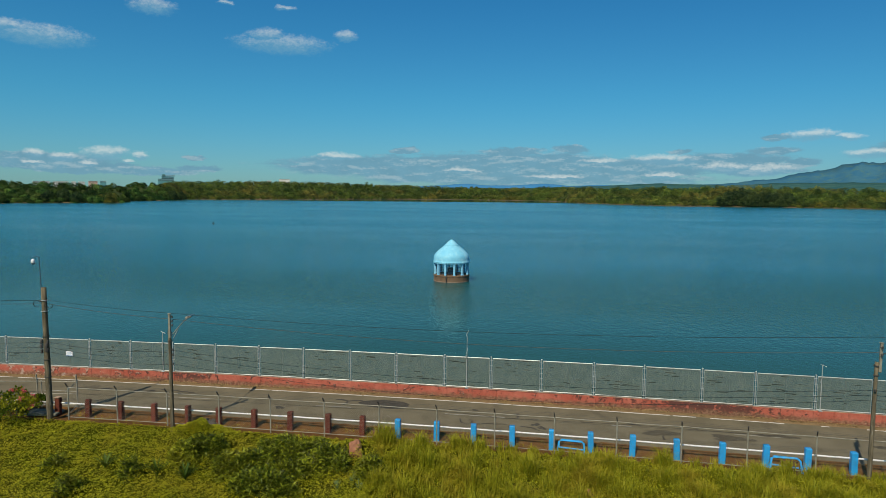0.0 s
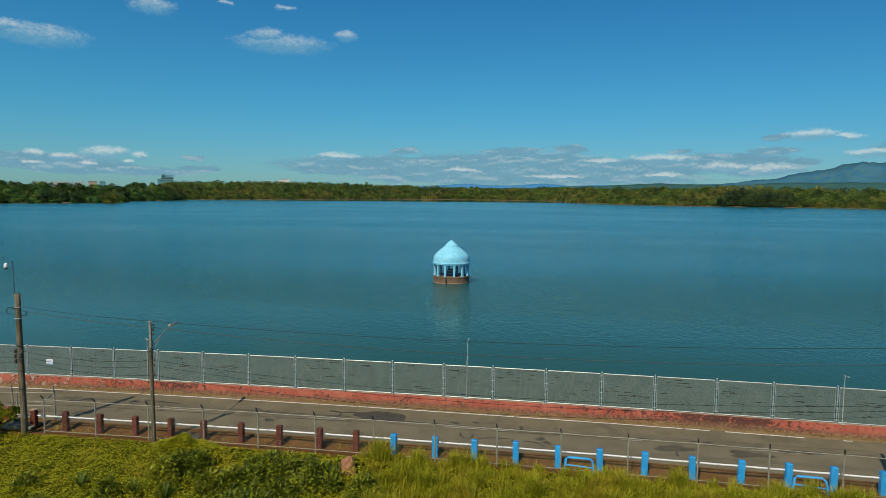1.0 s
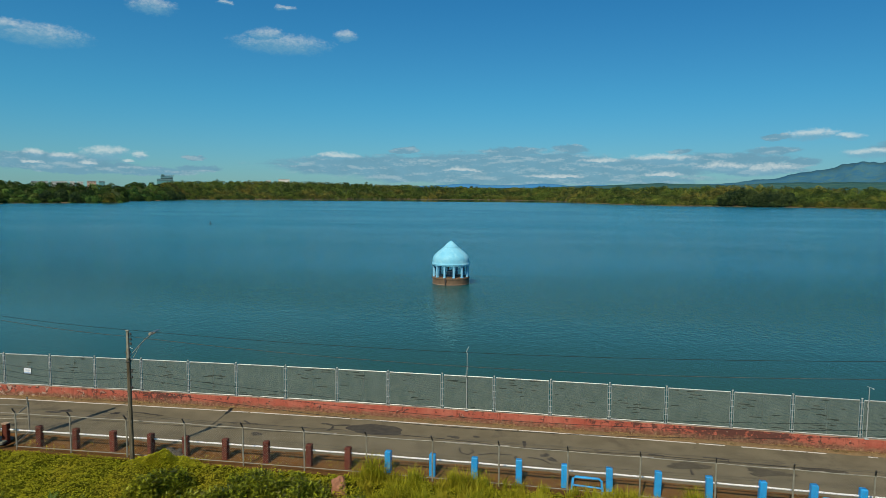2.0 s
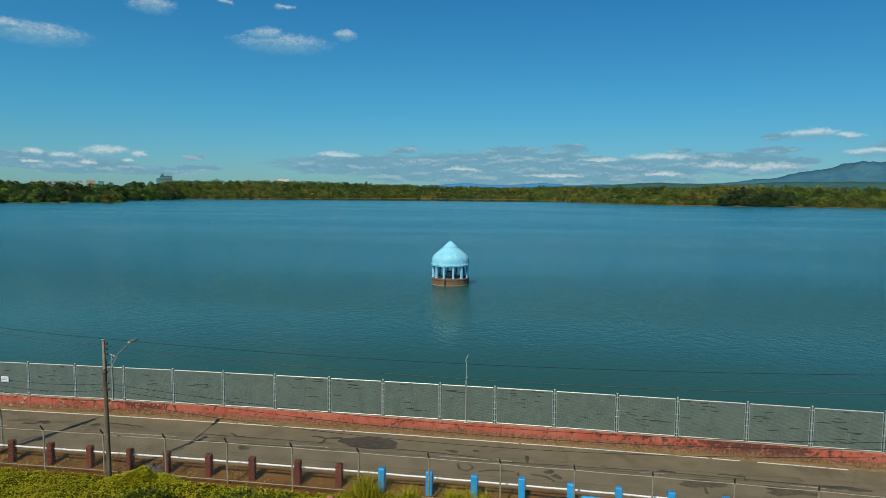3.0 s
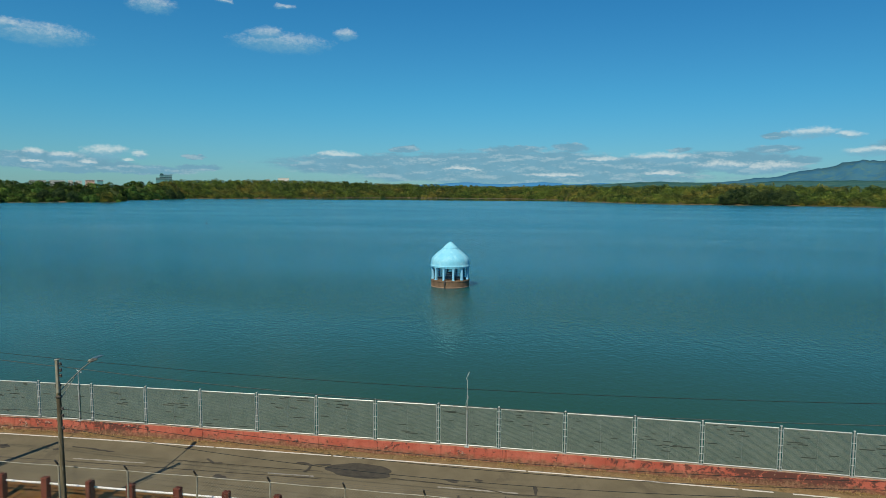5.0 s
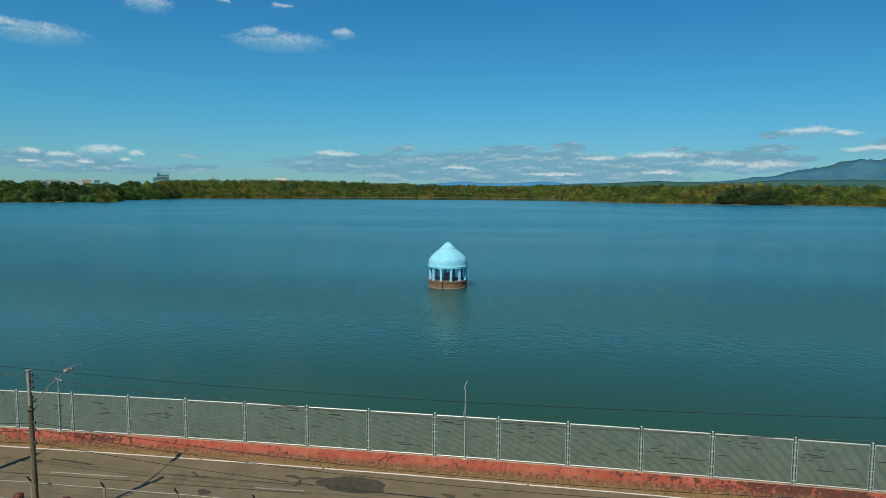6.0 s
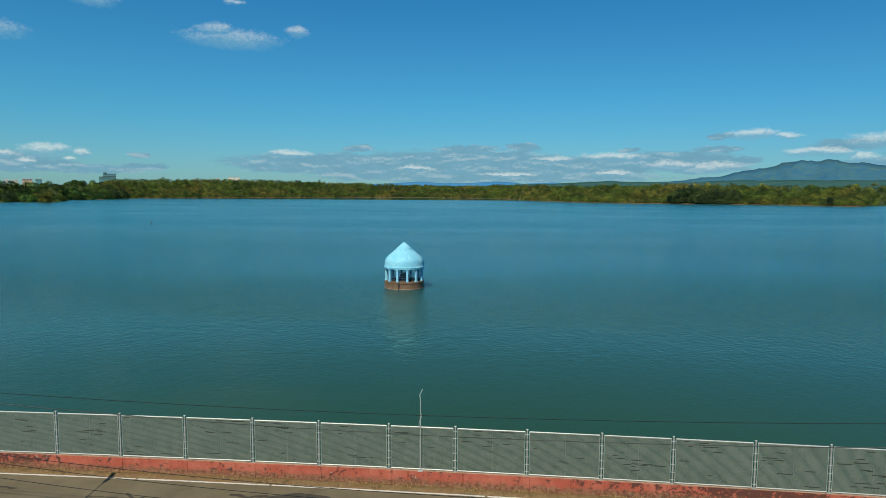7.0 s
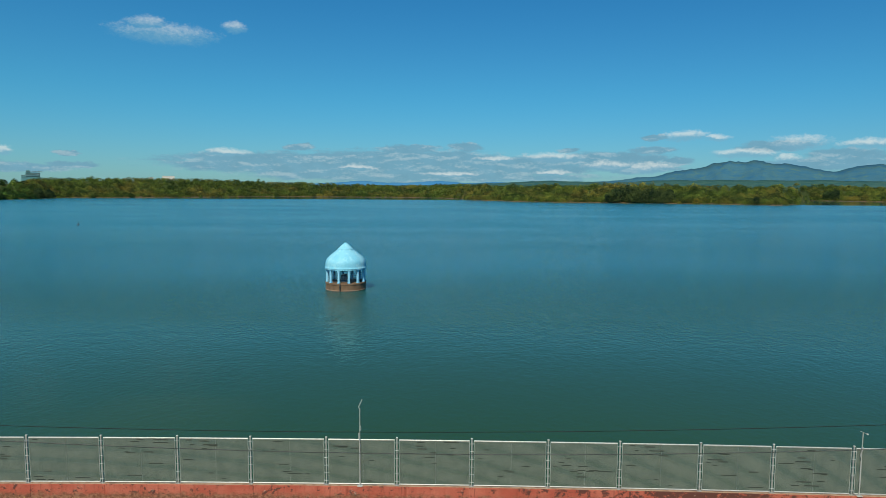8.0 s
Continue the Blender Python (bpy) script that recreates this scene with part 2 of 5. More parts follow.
def water_material():
    mat = bpy.data.materials.new("lake_water")
    mat.use_nodes = True
    n = Nodes(mat.node_tree)
    where = n.add("ShaderNodeNewGeometry").outputs["Position"]
    calm = n.ramp(n.noise(n.vmath("MULTIPLY", where, (0.0035, 0.014, 1)), 1.0, 4, 0.55), 0.38, 0.66)
    small = n.noise(n.vmath("MULTIPLY", where, (2.3, 1.5, 1)), 1.0, 4, 0.62, 0.3)
    swell = n.noise(n.vmath("MULTIPLY", where, (0.95, 0.50, 1)), 1.0, 3, 0.5)
    waves = n.math("ADD", n.math("MULTIPLY", small, n.ramp(n.add("ShaderNodeSeparateXYZ", {0: where}).outputs[1], 25.0, 95.0, 0.08, 0.58)), n.math("MULTIPLY", swell, n.ramp(n.add("ShaderNodeSeparateXYZ", {0: where}).outputs[1], 25.0, 95.0, 0.05, 0.60)))
    chop = n.noise(n.vmath("MULTIPLY", where, (0.42, 0.17, 1)), 1.0, 4, 0.6, 0.3)
    waves = n.math("ADD", waves, n.math("MULTIPLY", chop, n.ramp(n.add("ShaderNodeSeparateXYZ", {0: where}).outputs[1], 60.0, 260.0, 0.0, 0.6)))
    place = n.add("ShaderNodeSeparateXYZ", {0: where}).outputs
    edge = n.math("MULTIPLY", n.noise(n.vmath("MULTIPLY", where, (0.004, 0.01, 1)), 1.0, 3), 60.0)
    cove = n.math("MULTIPLY", n.ramp(n.math("ADD", place[1], edge), 1190.0, 1215.0), n.ramp(place[0], 40.0, 20.0))
    inlet = n.math("MULTIPLY", n.ramp(n.math("ADD", place[1], edge), 860.0, 880.0), n.ramp(place[0], 470.0, 490.0))
    ruffled = n.math("SUBTRACT", 1.0, n.math("MULTIPLY", n.math("ADD", cove, inlet), 0.97))
    relief = n.add("ShaderNodeBump", {"Height": waves, "Strength": n.math("MULTIPLY", n.math("MULTIPLY", n.math("MULTIPLY_ADD", calm, 0.24, 0.20), ruffled), n.ramp(place[1], 90.0, 750.0, 1.0, 0.85)), "Distance": 1.0})
    murk_and_sky = n.mix(n.noise(n.vmath("MULTIPLY", where, (0.02, 0.02, 1)), 1.0, 3), rgb(*WATER_DEEP), rgb(*WATER_GREEN))
    # farther out the base turns blue, standing in for reflected sky
    murk_and_sky = n.mix(n.ramp(place[1], 28.0, 135.0), murk_and_sky, rgb(*WATER_FAR_SKY))
    off = n.vmath("MULTIPLY", n.vmath("SUBTRACT", where, (-19.5, 23.5, WATER_Z)), (0.11, 0.16, 0))
    silt = n.ramp(n.math("ADD", n.vmath("DOT_PRODUCT", off, off), n.noise(n.vmath("MULTIPLY", where, (0.2, 0.2, 1)), 1.0, 3)), 0.4, 1.6, 0.5, 0.0)
    murk_and_sky = n.mix(silt, murk_and_sky, rgb(0.030, 0.070, 0.016))
    shader = n.add("ShaderNodeBsdfPrincipled", {"Base Color": murk_and_sky, "Roughness": n.math("MULTIPLY", n.math("MULTIPLY_ADD", calm, 0.05, n.ramp(place[1], 70.0, 320.0, 0.055, 0.15)), ruffled), "IOR": 1.333, "Normal": relief.outputs[0]})
    n.add("ShaderNodeOutputMaterial", {0: shader.outputs[0]})
    return mat


# far colour holds sky blue as painted reflection; the other two are murk
WATER_FAR_SKY = (0.011, 0.130, 0.181)
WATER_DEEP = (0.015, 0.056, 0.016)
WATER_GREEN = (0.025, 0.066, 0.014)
M_WATER = water_material()
M_ASPHALT = surface("worn_asphalt", (0.127, 0.109, 0.069), (0.160, 0.138, 0.089), 0.7, 0.9, bump=0.12, bump_scale=60, specular=0.2, stain=(0.104, 0.090, 0.060), stain_at=(0.54, 0.68), stain_scale=0.45, grain=0.18)
M_TAR = surface("tar_patch", (0.044, 0.041, 0.035), (0.068, 0.062, 0.048), 3.0, 0.85, bump=0.3, bump_scale=50, specular=0.2)
M_STAIN = surface("oil_stained_asphalt", (0.055, 0.048, 0.034), (0.085, 0.074, 0.05), 2.0, 0.85, bump=0.25, bump_scale=60, specular=0.2)
M_LINE = surface("worn_road_paint", (0.55, 0.53, 0.47), (0.68, 0.66, 0.6), 6.0, 0.75, stain=(0.16, 0.14, 0.11), stain_at=(0.56, 0.64), stain_scale=7.0)
M_FADED = surface("faded_road_paint", (0.24, 0.22, 0.17), (0.36, 0.34, 0.29), 5.0, 0.8, stain=(0.13, 0.112, 0.075), stain_at=(0.54, 0.64), stain_scale=6.0)
M_SOIL = surface("bare_red_soil", (0.112, 0.054, 0.018), (0.170, 0.086, 0.030), 2.5, 0.95, specular=0.05, bump=0.6, bump_scale=30, stain=(0.11, 0.09, 0.035), stain_at=(0.55, 0.68), stain_scale=2.2, grain=0.4)
M_VERGE = surface("dry_grass_dirt", (0.165, 0.108, 0.056), (0.235, 0.165, 0.085), 3.0, 0.95, specular=0.05, bump=0.7, bump_scale=40, stain=(0.10, 0.075, 0.035), stain_at=(0.5, 0.65), stain_scale=3.0, grain=0.45)
M_WALL = peeling_paint()
M_CAP = surface("bleached_concrete", (0.36, 0.27, 0.19), (0.32, 0.20, 0.13), 4.0, 0.9, bump=0.4, stain=(0.2, 0.13, 0.09), stain_at=(0.5, 0.62), stain_scale=4.0)
M_GALV = surface("galvanised_steel", (0.38, 0.40, 0.39), (0.48, 0.50, 0.48), 6.0, 0.5, metal=0.3, bump=0.05, stain=(0.36, 0.34, 0.3), stain_at=(0.6, 0.75), stain_scale=5.0)
M_OLD = surface("weathered_steel", (0.22, 0.205, 0.155), (0.31, 0.295, 0.235), 5.0, 0.65, metal=0.2, bump=0.1, stain=(0.2, 0.12, 0.07), stain_at=(0.6, 0.72), stain_scale=6.0)
M_DARK = surface("dark_steel", (0.05, 0.048, 0.045), (0.09, 0.08, 0.07), 8.0, 0.6, metal=0.3)
M_WIRE = surface("mesh_wire", (0.112, 0.136, 0.115), (0.140, 0.166, 0.140), 2.0, 0.7, metal=0.0, bump=0.0, specular=0.2)
M_DARKWIRE = surface("dark_mesh_wire", (0.030, 0.042, 0.036), (0.050, 0.062, 0.052), 6.0, 0.8, bump=0.0, specular=0.1)
M_FENCEPOST = surface("dull_fence_steel", (0.22, 0.23, 0.215), (0.30, 0.31, 0.29), 5.0, 0.7, metal=0.0, bump=0.05, stain=(0.12, 0.085, 0.06), stain_at=(0.6, 0.72), stain_scale=6.0)
M_LINK = surface("chain_link_wire", (0.20, 0.19, 0.14), (0.28, 0.27, 0.21), 5.0, 0.6, metal=0.3, bump=0.0)
M_RAIL = surface("white_rail_pipe", (0.74, 0.73, 0.70), (0.82, 0.81, 0.78), 4.0, 0.45, metal=0.0, bump=0.05, stain=(0.4, 0.36, 0.3), stain_at=(0.62, 0.75), stain_scale=3.0)
M_REDPOST = surface("maroon_post_paint", (0.10, 0.026, 0.017), (0.15, 0.046, 0.030), 4.0, 0.85, specular=0.15, bump=0.3, stain=(0.10, 0.06, 0.05), stain_at=(0.58, 0.68), stain_scale=5.0, spread=0.35)
M_BLUE = surface("sky_blue_paint", (0.010, 0.30, 0.68), (0.015, 0.36, 0.78), 4.0, 0.55, bump=0.15, stain=(0.05, 0.25, 0.5), stain_at=(0.62, 0.75), stain_scale=6.0, spread=0.15)
M_POLE = surface("weathered_pole_wood", (0.078, 0.065, 0.042), (0.175, 0.148, 0.098), 2.0, 0.9, bump=0.5, bump_scale=20, stretch=(6, 6, 0.7), specular=0.1, stain=(0.23, 0.21, 0.16), stain_at=(0.57, 0.66), stain_scale=2.6)
M_CABLE = surface("black_cable", (0.016, 0.022, 0.024), (0.026, 0.032, 0.034), 8.0, 0.8, bump=0.0, specular=0.05)
M_CABLE_PALE = surface("grey_cable", (0.040, 0.048, 0.048), (0.085, 0.092, 0.088), 8.0, 0.8, bump=0.0, specular=0.1)
M_GROUND = surface("grassy_earth", (0.050, 0.062, 0.005), (0.085, 0.085, 0.010), 0.6, 0.95, bump=0.8, bump_scale=14, specular=0.03, stain=(0.10, 0.065, 0.02), stain_at=(0.6, 0.72), stain_scale=0.9, grain=0.5)
M_ROCK = surface("pink_earth_rock", (0.27, 0.115, 0.06), (0.36, 0.165, 0.092), 4.0, 0.9, bump=0.8, stain=(0.25, 0.14, 0.09), stain_at=(0.58, 0.7), stain_scale=4.0)
M_SLAB = surface("mossy_concrete", (0.10, 0.115, 0.085), (0.16, 0.165, 0.13), 2.5, 0.9, bump=0.4, stain=(0.06, 0.075, 0.03), stain_at=(0.52, 0.64), stain_scale=3.0)
M_RUBBLE = surface("grey_rubble", (0.05, 0.045, 0.036), (0.10, 0.09, 0.07), 4.0, 0.9, bump=0.8)
M_STONE = surface("dam_facing_concrete", (0.2, 0.19, 0.16), (0.28, 0.26, 0.22), 0.8, 0.9, bump=0.6)
M_WHITE = surface("white_plastic", (0.72, 0.73, 0.74), (0.8, 0.8, 0.8), 5.0, 0.4, bump=0.0)
M_SIGNBLUE = surface("faded_sign_print", (0.30, 0.42, 0.58), (0.36, 0.47, 0.62), 5.0, 0.5, bump=0.0)
M_TOWER = surface("pale_blue_tower_paint", (0.170, 0.515, 0.69), (0.225, 0.570, 0.73), 0.9, 0.7, bump=0.2, stain=(0.265, 0.605, 0.745), stain_at=(0.50, 0.58), stain_scale=0.75, stretch=(1, 1, 0.7), grain=0.18, specular=0.3)
M_TOWERPOST = surface("blue_column_paint", (0.19, 0.52, 0.74), (0.27, 0.60, 0.80), 2.0, 0.6, bump=0.1, stain=(0.12, 0.3, 0.42), stain_at=(0.62, 0.72), stain_scale=2.0)
M_DRUM = surface("stained_brown_concrete", (0.125, 0.080, 0.046), (0.190, 0.125, 0.075), 1.3, 0.9, bump=0.4, stain=(0.075, 0.045, 0.03), stain_at=(0.55, 0.68), stain_scale=1.2, stretch=(1, 1, 0.5))
M_INNER = surface("dark_machinery", (0.03, 0.07, 0.10), (0.06, 0.13, 0.18), 2.0, 0.7)
M_GROUNDCOVER = foliage("creeper_leaves", (0.125, 0.150, 0.005), (0.440, 0.425, 0.020), (0.35, 0.30, 0.018), 0.55, 0.3, 0.6)
M_SHRUB = foliage("shrub_leaves", (0.012, 0.032, 0.004), (0.205, 0.235, 0.014), (0.22, 0.22, 0.014), 0.38, 0.15, 0.5, 0.0, 0.6)
M_GRASS = foliage("tall_grass", (0.205, 0.220, 0.010), (0.420, 0.400, 0.028), (0.38, 0.30, 0.030), 0.5, 0.35, 0.7)
M_STRAP = foliage("strap_leaves", (0.020, 0.050, 0.008), (0.095, 0.150, 0.020), (0.13, 0.17, 0.02), 0.35, 0.2, 0.8)
M_PALESTRAP = foliage("pale_strap_leaves", (0.10, 0.15, 0.05), (0.20, 0.26, 0.09), (0.22, 0.25, 0.08), 0.45, 0.2, 0.8)
M_DRYGRASS = foliage("dry_grass_blades", (0.20, 0.13, 0.05), (0.46, 0.33, 0.15), (0.34, 0.24, 0.09), 0.7, 0.2, 0.9)
M_BUSH = foliage("bush_leaves", (0.040, 0.070, 0.006), (0.30, 0.31, 0.018), (0.16, 0.17, 0.012), 0.45, 0.25, 0.9, 1.6)
M_FLOWER = foliage("pink_flowers", (0.65, 0.08, 0.12), (0.8, 0.16, 0.18), (0.7, 0.25, 0.2), 0.6, 0.4)
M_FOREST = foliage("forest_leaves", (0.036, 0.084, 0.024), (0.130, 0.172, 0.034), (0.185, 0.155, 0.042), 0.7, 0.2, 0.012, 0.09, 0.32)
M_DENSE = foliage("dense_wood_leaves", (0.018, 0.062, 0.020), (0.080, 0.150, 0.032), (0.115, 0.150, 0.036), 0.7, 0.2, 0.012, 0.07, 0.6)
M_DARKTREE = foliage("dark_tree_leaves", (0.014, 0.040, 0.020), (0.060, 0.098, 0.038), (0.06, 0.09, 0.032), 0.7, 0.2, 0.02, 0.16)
M_OLIVE = foliage("olive_tree_leaves", (0.075, 0.092, 0.018), (0.19, 0.19, 0.040), (0.20, 0.17, 0.04), 0.7, 0.2, 0.02, 0.2)
M_BARK = surface("grey_bark", (0.10, 0.085, 0.06), (0.16, 0.14, 0.10), 1.0, 0.9)
M_SHORE = surface("shore_earth", (0.125, 0.082, 0.032), (0.085, 0.078, 0.026), 0.02, 0.95, bump=0.3, stain=(0.17, 0.085, 0.032), stain_at=(0.55, 0.65), stain_scale=0.03)
M_FLOOR = surface("woodland_floor", (0.03, 0.05, 0.012), (0.06, 0.08, 0.02), 0.1, 0.95, bump=0.3, specular=0.1)
# aerial haze is mixed into the base colours of these three ranges
M_HILL = surface("haze_tinted_wooded_hills", (0.028, 0.092, 0.095), (0.052, 0.118, 0.100), 0.02, 0.95, bump=0.0, stain=(0.10, 0.15, 0.10), stain_at=(0.58, 0.66), stain_scale=0.004, grain=0.3, specular=0.0)
M_MOUNT = surface("haze_blue_mountain", (0.034, 0.128, 0.215), (0.052, 0.148, 0.200), 0.012, 0.95, bump=0.0, stain=(0.070, 0.162, 0.165), stain_at=(0.48, 0.66), stain_scale=0.016, grain=0.2, specular=0.0)
M_HAZE = surface("haze_blue_hills", (0.045, 0.19, 0.37), (0.06, 0.21, 0.38), 0.004, 0.95, bump=0.0, specular=0.0, grain=0.05)
M_PLASTER = surface("white_plaster", (0.55, 0.55, 0.5), (0.65, 0.64, 0.6), 0.2, 0.8, spread=0.3)
M_PINK = surface("salmon_plaster", (0.52, 0.34, 0.27), (0.58, 0.40, 0.32), 0.2, 0.8)
M_TEAL = surface("teal_facade", (0.09, 0.27, 0.29), (0.13, 0.33, 0.34), 0.2, 0.6)
M_PALETEAL = surface("pale_teal_concrete", (0.26, 0.40, 0.42), (0.32, 0.46, 0.47), 0.2, 0.7)
M_WINDOW = surface("dark_window", (0.10, 0.13, 0.14), (0.14, 0.17, 0.18), 0.5, 0.2)

# ---- mesh helpers ----


class Shape:
    """Collects vertices and faces for one mesh."""

    def __init__(self):
        self.v, self.f = [], []

    def put(self, verts, faces):
        k = len(self.v)
        self.v += [tuple(p) for p in verts]
        self.f += [tuple(i + k for i in face) for face in faces]
        return self

    def box(self, centre, size, bevel=0.0, turn=0.0):
        bm = bmesh.new()
        bmesh.ops.create_cube(bm, size=1.0)
        bmesh.ops.scale(bm, vec=size, verts=bm.verts)
        if bevel:
            bmesh.ops.bevel(bm, geom=bm.edges[:], offset=bevel, segments=1, affect="EDGES")
        m = pose(*centre, 0, 0, turn)
        bm.verts.index_update()
        self.put([m @ p.co for p in bm.verts], [[p.index for p in face.verts] for face in bm.faces])
        bm.free()
        return self

    def tube(self, points, radius, sides=6, caps=True):
        points = [Vector(p) for p in points]
        radii = radius if isinstance(radius, (list, tuple)) else [radius] * len(points)
        verts, faces = [], []
        for i, p in enumerate(points):
            along = (points[min(i + 1, len(points) - 1)] - points[max(i - 1, 0)]).normalized()
            side = along.cross(Vector((0, 0, 1)) if abs(along.z) < 0.9 else Vector((1, 0, 0))).normalized()
            up = side.cross(along)
            for k in range(sides):
                a = 2 * math.pi * k / sides
                verts.append(p + (side * math.cos(a) + up * math.sin(a)) * radii[i])
        for i in range(len(points) - 1):
            for k in range(sides):
                a, b = i * sides + k, i * sides + (k + 1) % sides
                faces.append((a, b, b + sides, a + sides))
        if caps:
            faces.append(tuple(range(sides))[::-1])
            faces.append(tuple(range((len(points) - 1) * sides, len(points) * sides)))
        return self.put(verts, faces)

    def run(self, profile, x0, x1, step=2.0):
        """A bar of constant section (y, z) along x, cut into short lengths."""
        k, n = int((x1 - x0) / step), len(profile)
        verts = [(x0 + (x1 - x0) * i / k, y, z) for i in range(k + 1) for y, z in profile]
        faces = [(i * n + j, i * n + (j + 1) % n, (i + 1) * n + (j + 1) % n, (i + 1) * n + j) for i in range(k) for j in range(n)]
        return self.put(verts, faces + [tuple(range(n))[::-1], tuple(range(k * n, k * n + n))])

    def lathe(self, profile, sides=48, centre=(0, 0, 0)):
        verts, faces = [], []
        for r, z in profile:
            for k in range(sides):
                a = 2 * math.pi * k / sides
                verts.append((centre[0] + r * math.cos(a), centre[1] + r * math.sin(a), centre[2] + z))
        for i in range(len(profile) - 1):
            for k in range(sides):
                a, b = i * sides + k, i * sides + (k + 1) % sides
                faces.append((a, b, b + sides, a + sides))
        return self.put(verts, faces)

    def mesh(self, name, material, smooth=False):
        data = bpy.data.meshes.new(name)
        data.from_pydata(self.v, [], self.f)
        data.materials.append(material)
        if smooth:
            data.shade_smooth()
        data.update()
        return data


def part(name, shape, material, parent, label="", smooth=False):
    """One mesh object under a thing or under a part."""
    data = shape if isinstance(shape, bpy.types.Mesh) else shape.mesh(name, material, smooth)
    ob = new(name, data)
    ob.parent = parent
    return tagged(ob, label=label)


def thing(name, label, category, group="", at=(0, 0, 0), kind=""):
    ob = new(name)
    ob.empty_display_size = 0.2
    ob.location = at
    return tagged(ob, label=label, category=category, group=group, kind=kind)


def structure(name, shape, material, label, category, smooth=False, kind="structure"):
    return tagged(new(name, shape.mesh(name, material, smooth)), label=label, category=category, kind=kind)


def blob(cx, cy, rx, ry, z, seed, sides=22, rough=0.25, thick=0.004):
    """A flat patch with an irregular outline."""
    rnd = random.Random(seed)
    ph = [rnd.uniform(0, 6.28) for _ in range(4)]
    rim = []
    for k in range(sides):
        a = 2 * math.pi * k / sides
        r = 1 + rough * (0.5 * math.sin(2 * a + ph[0]) + 0.35 * math.sin(3 * a + ph[1]) + 0.25 * math.sin(5 * a + ph[2]) + 0.2 * math.sin(8 * a + ph[3]))
        rim.append((cx + rx * r * math.cos(a), cy + ry * r * math.sin(a)))
    s = Shape()
    top = [(x, y, z + thick) for x, y in rim]
    low = [(x, y, z - 0.002) for x, y in rim]
    return s.put(top + low, [tuple(range(sides))] + [(k, k + sides, (k + 1) % sides + sides, (k + 1) % sides) for k in range(sides)])


def ribbon(points, width, z, seed=0, thick=0.005, ragged=1.0):
    """A thin strip along a line on the ground, of uneven width."""
    rnd = random.Random(seed)
    s, left, right = Shape(), [], []
    fine = []
    for (ax, ay), (bx, by) in zip(points, points[1:]):
        steps = max(2, int(math.hypot(bx - ax, by - ay) / 0.25))
        fine += [(ax + (bx - ax) * i / steps, ay + (by - ay) * i / steps) for i in range(steps)]
    fine.append(points[-1])
    for i, (x, y) in enumerate(fine):
        x0, y0 = fine[max(i - 1, 0)]
        x1, y1 = fine[min(i + 1, len(fine) - 1)]
        d = math.hypot(x1 - x0, y1 - y0) or 1
        w = width * (1 - ragged * rnd.uniform(-0.2, 0.5)) / 2
        jog = rnd.uniform(-0.4, 0.4) * width * ragged
        nx, ny = -(y1 - y0) / d, (x1 - x0) / d
        left.append((x + nx * (w + jog), y + ny * (w + jog), z + thick))
        right.append((x - nx * (w - jog), y - ny * (w - jog), z + thick))
    k = len(left)
    return s.put(left + right, [(i, i + k, i + k + 1, i + 1) for i in range(k - 1)])


def lerp_table(table, x):
    """A value between the rows of a table of pairs."""
    return float(np.interp(x, [a for a, _ in table], [b for _, b in table]))


# ---- the lie of the land ----
# shoreline: azimuth in degrees from +y, distance from the dam in metres
SHORE = [(-90, 900), (-60, 940), (-46, 960), (-43.6, 985), (-40.5, 980), (-37.2, 985), (-36.2, 1150), (-34, 1222), (-31, 1416), (-26.5, 1460), (-21.5, 1510), (-17, 1618), (-13.6, 1654), (-8, 1618), (-3, 1546), (0.5, 1402), (2.2, 1161), (5.5, 1040), (10, 965), (15, 955), (20, 965), (24.5, 935), (27.8, 910), (28.8, 1010), (29.4, 1500), (33, 1480), (40, 1300), (60, 1000), (90, 900)]
# top of the tree line: azimuth, elevation seen from the dam in degrees
TREELINE = [(-60, 0.9), (-44, 0.96), (-42, 0.87), (-39.4, 0.62), (-36.6, 0.80), (-30.4, 0.88), (-26.8, 0.94), (-21.7, 0.92), (-17.8, 0.82), (-13.8, 0.70), (-8.9, 0.58),
            (-3.9, 0.52), (1, 0.58), (5.8, 0.62), (10.3, 0.65), (15, 0.70), (18.6, 0.60), (22.4, 0.56), (27, 0.55), (30.6, 0.58), (33.7, 0.5), (60, 0.5)]
EYE_Z = 11.65


def shore_at(az):
    return lerp_table(SHORE, az) + 14 * math.sin(az * 2.3) * math.sin(az * 0.9) + 6 * math.sin(az * 7.1)


def land_z(az, r):
    """Height of the land beyond the lake."""
    rs = shore_at(az)
    d = r - rs
    if d < 0:
        return max(-9.0, WATER_Z + d * 0.05)
    crest = EYE_Z + (rs + 170) * math.tan(radians(lerp_table(TREELINE, az))) - (8.0 if az > -33.5 else 11.5)
    crest = max(crest + 3.2 * noise.noise((az * 0.8, 5.0, 5.0)) + 1.5 * noise.noise((az * 2.6, 2.0, 5.0)), WATER_Z + 4)
    k = min(1.0, max(0.0, (d - 12) / 170))
    k = k * k * (3 - 2 * k)
    z = WATER_Z + min(d, 14) * 0.09 + k * (crest - WATER_Z - 1)
    return z + 1.5 * noise.noise((az * 0.6, r * 0.01, 0)) * min(1, d / 30)


def bow(x):
    """The dam's gentle curve in plan: how far the crest lies from a straight line."""
    d = abs(x + 6.0)
    return -0.00093 * (d * d if d < 36 else 36 * (2 * d - 36))


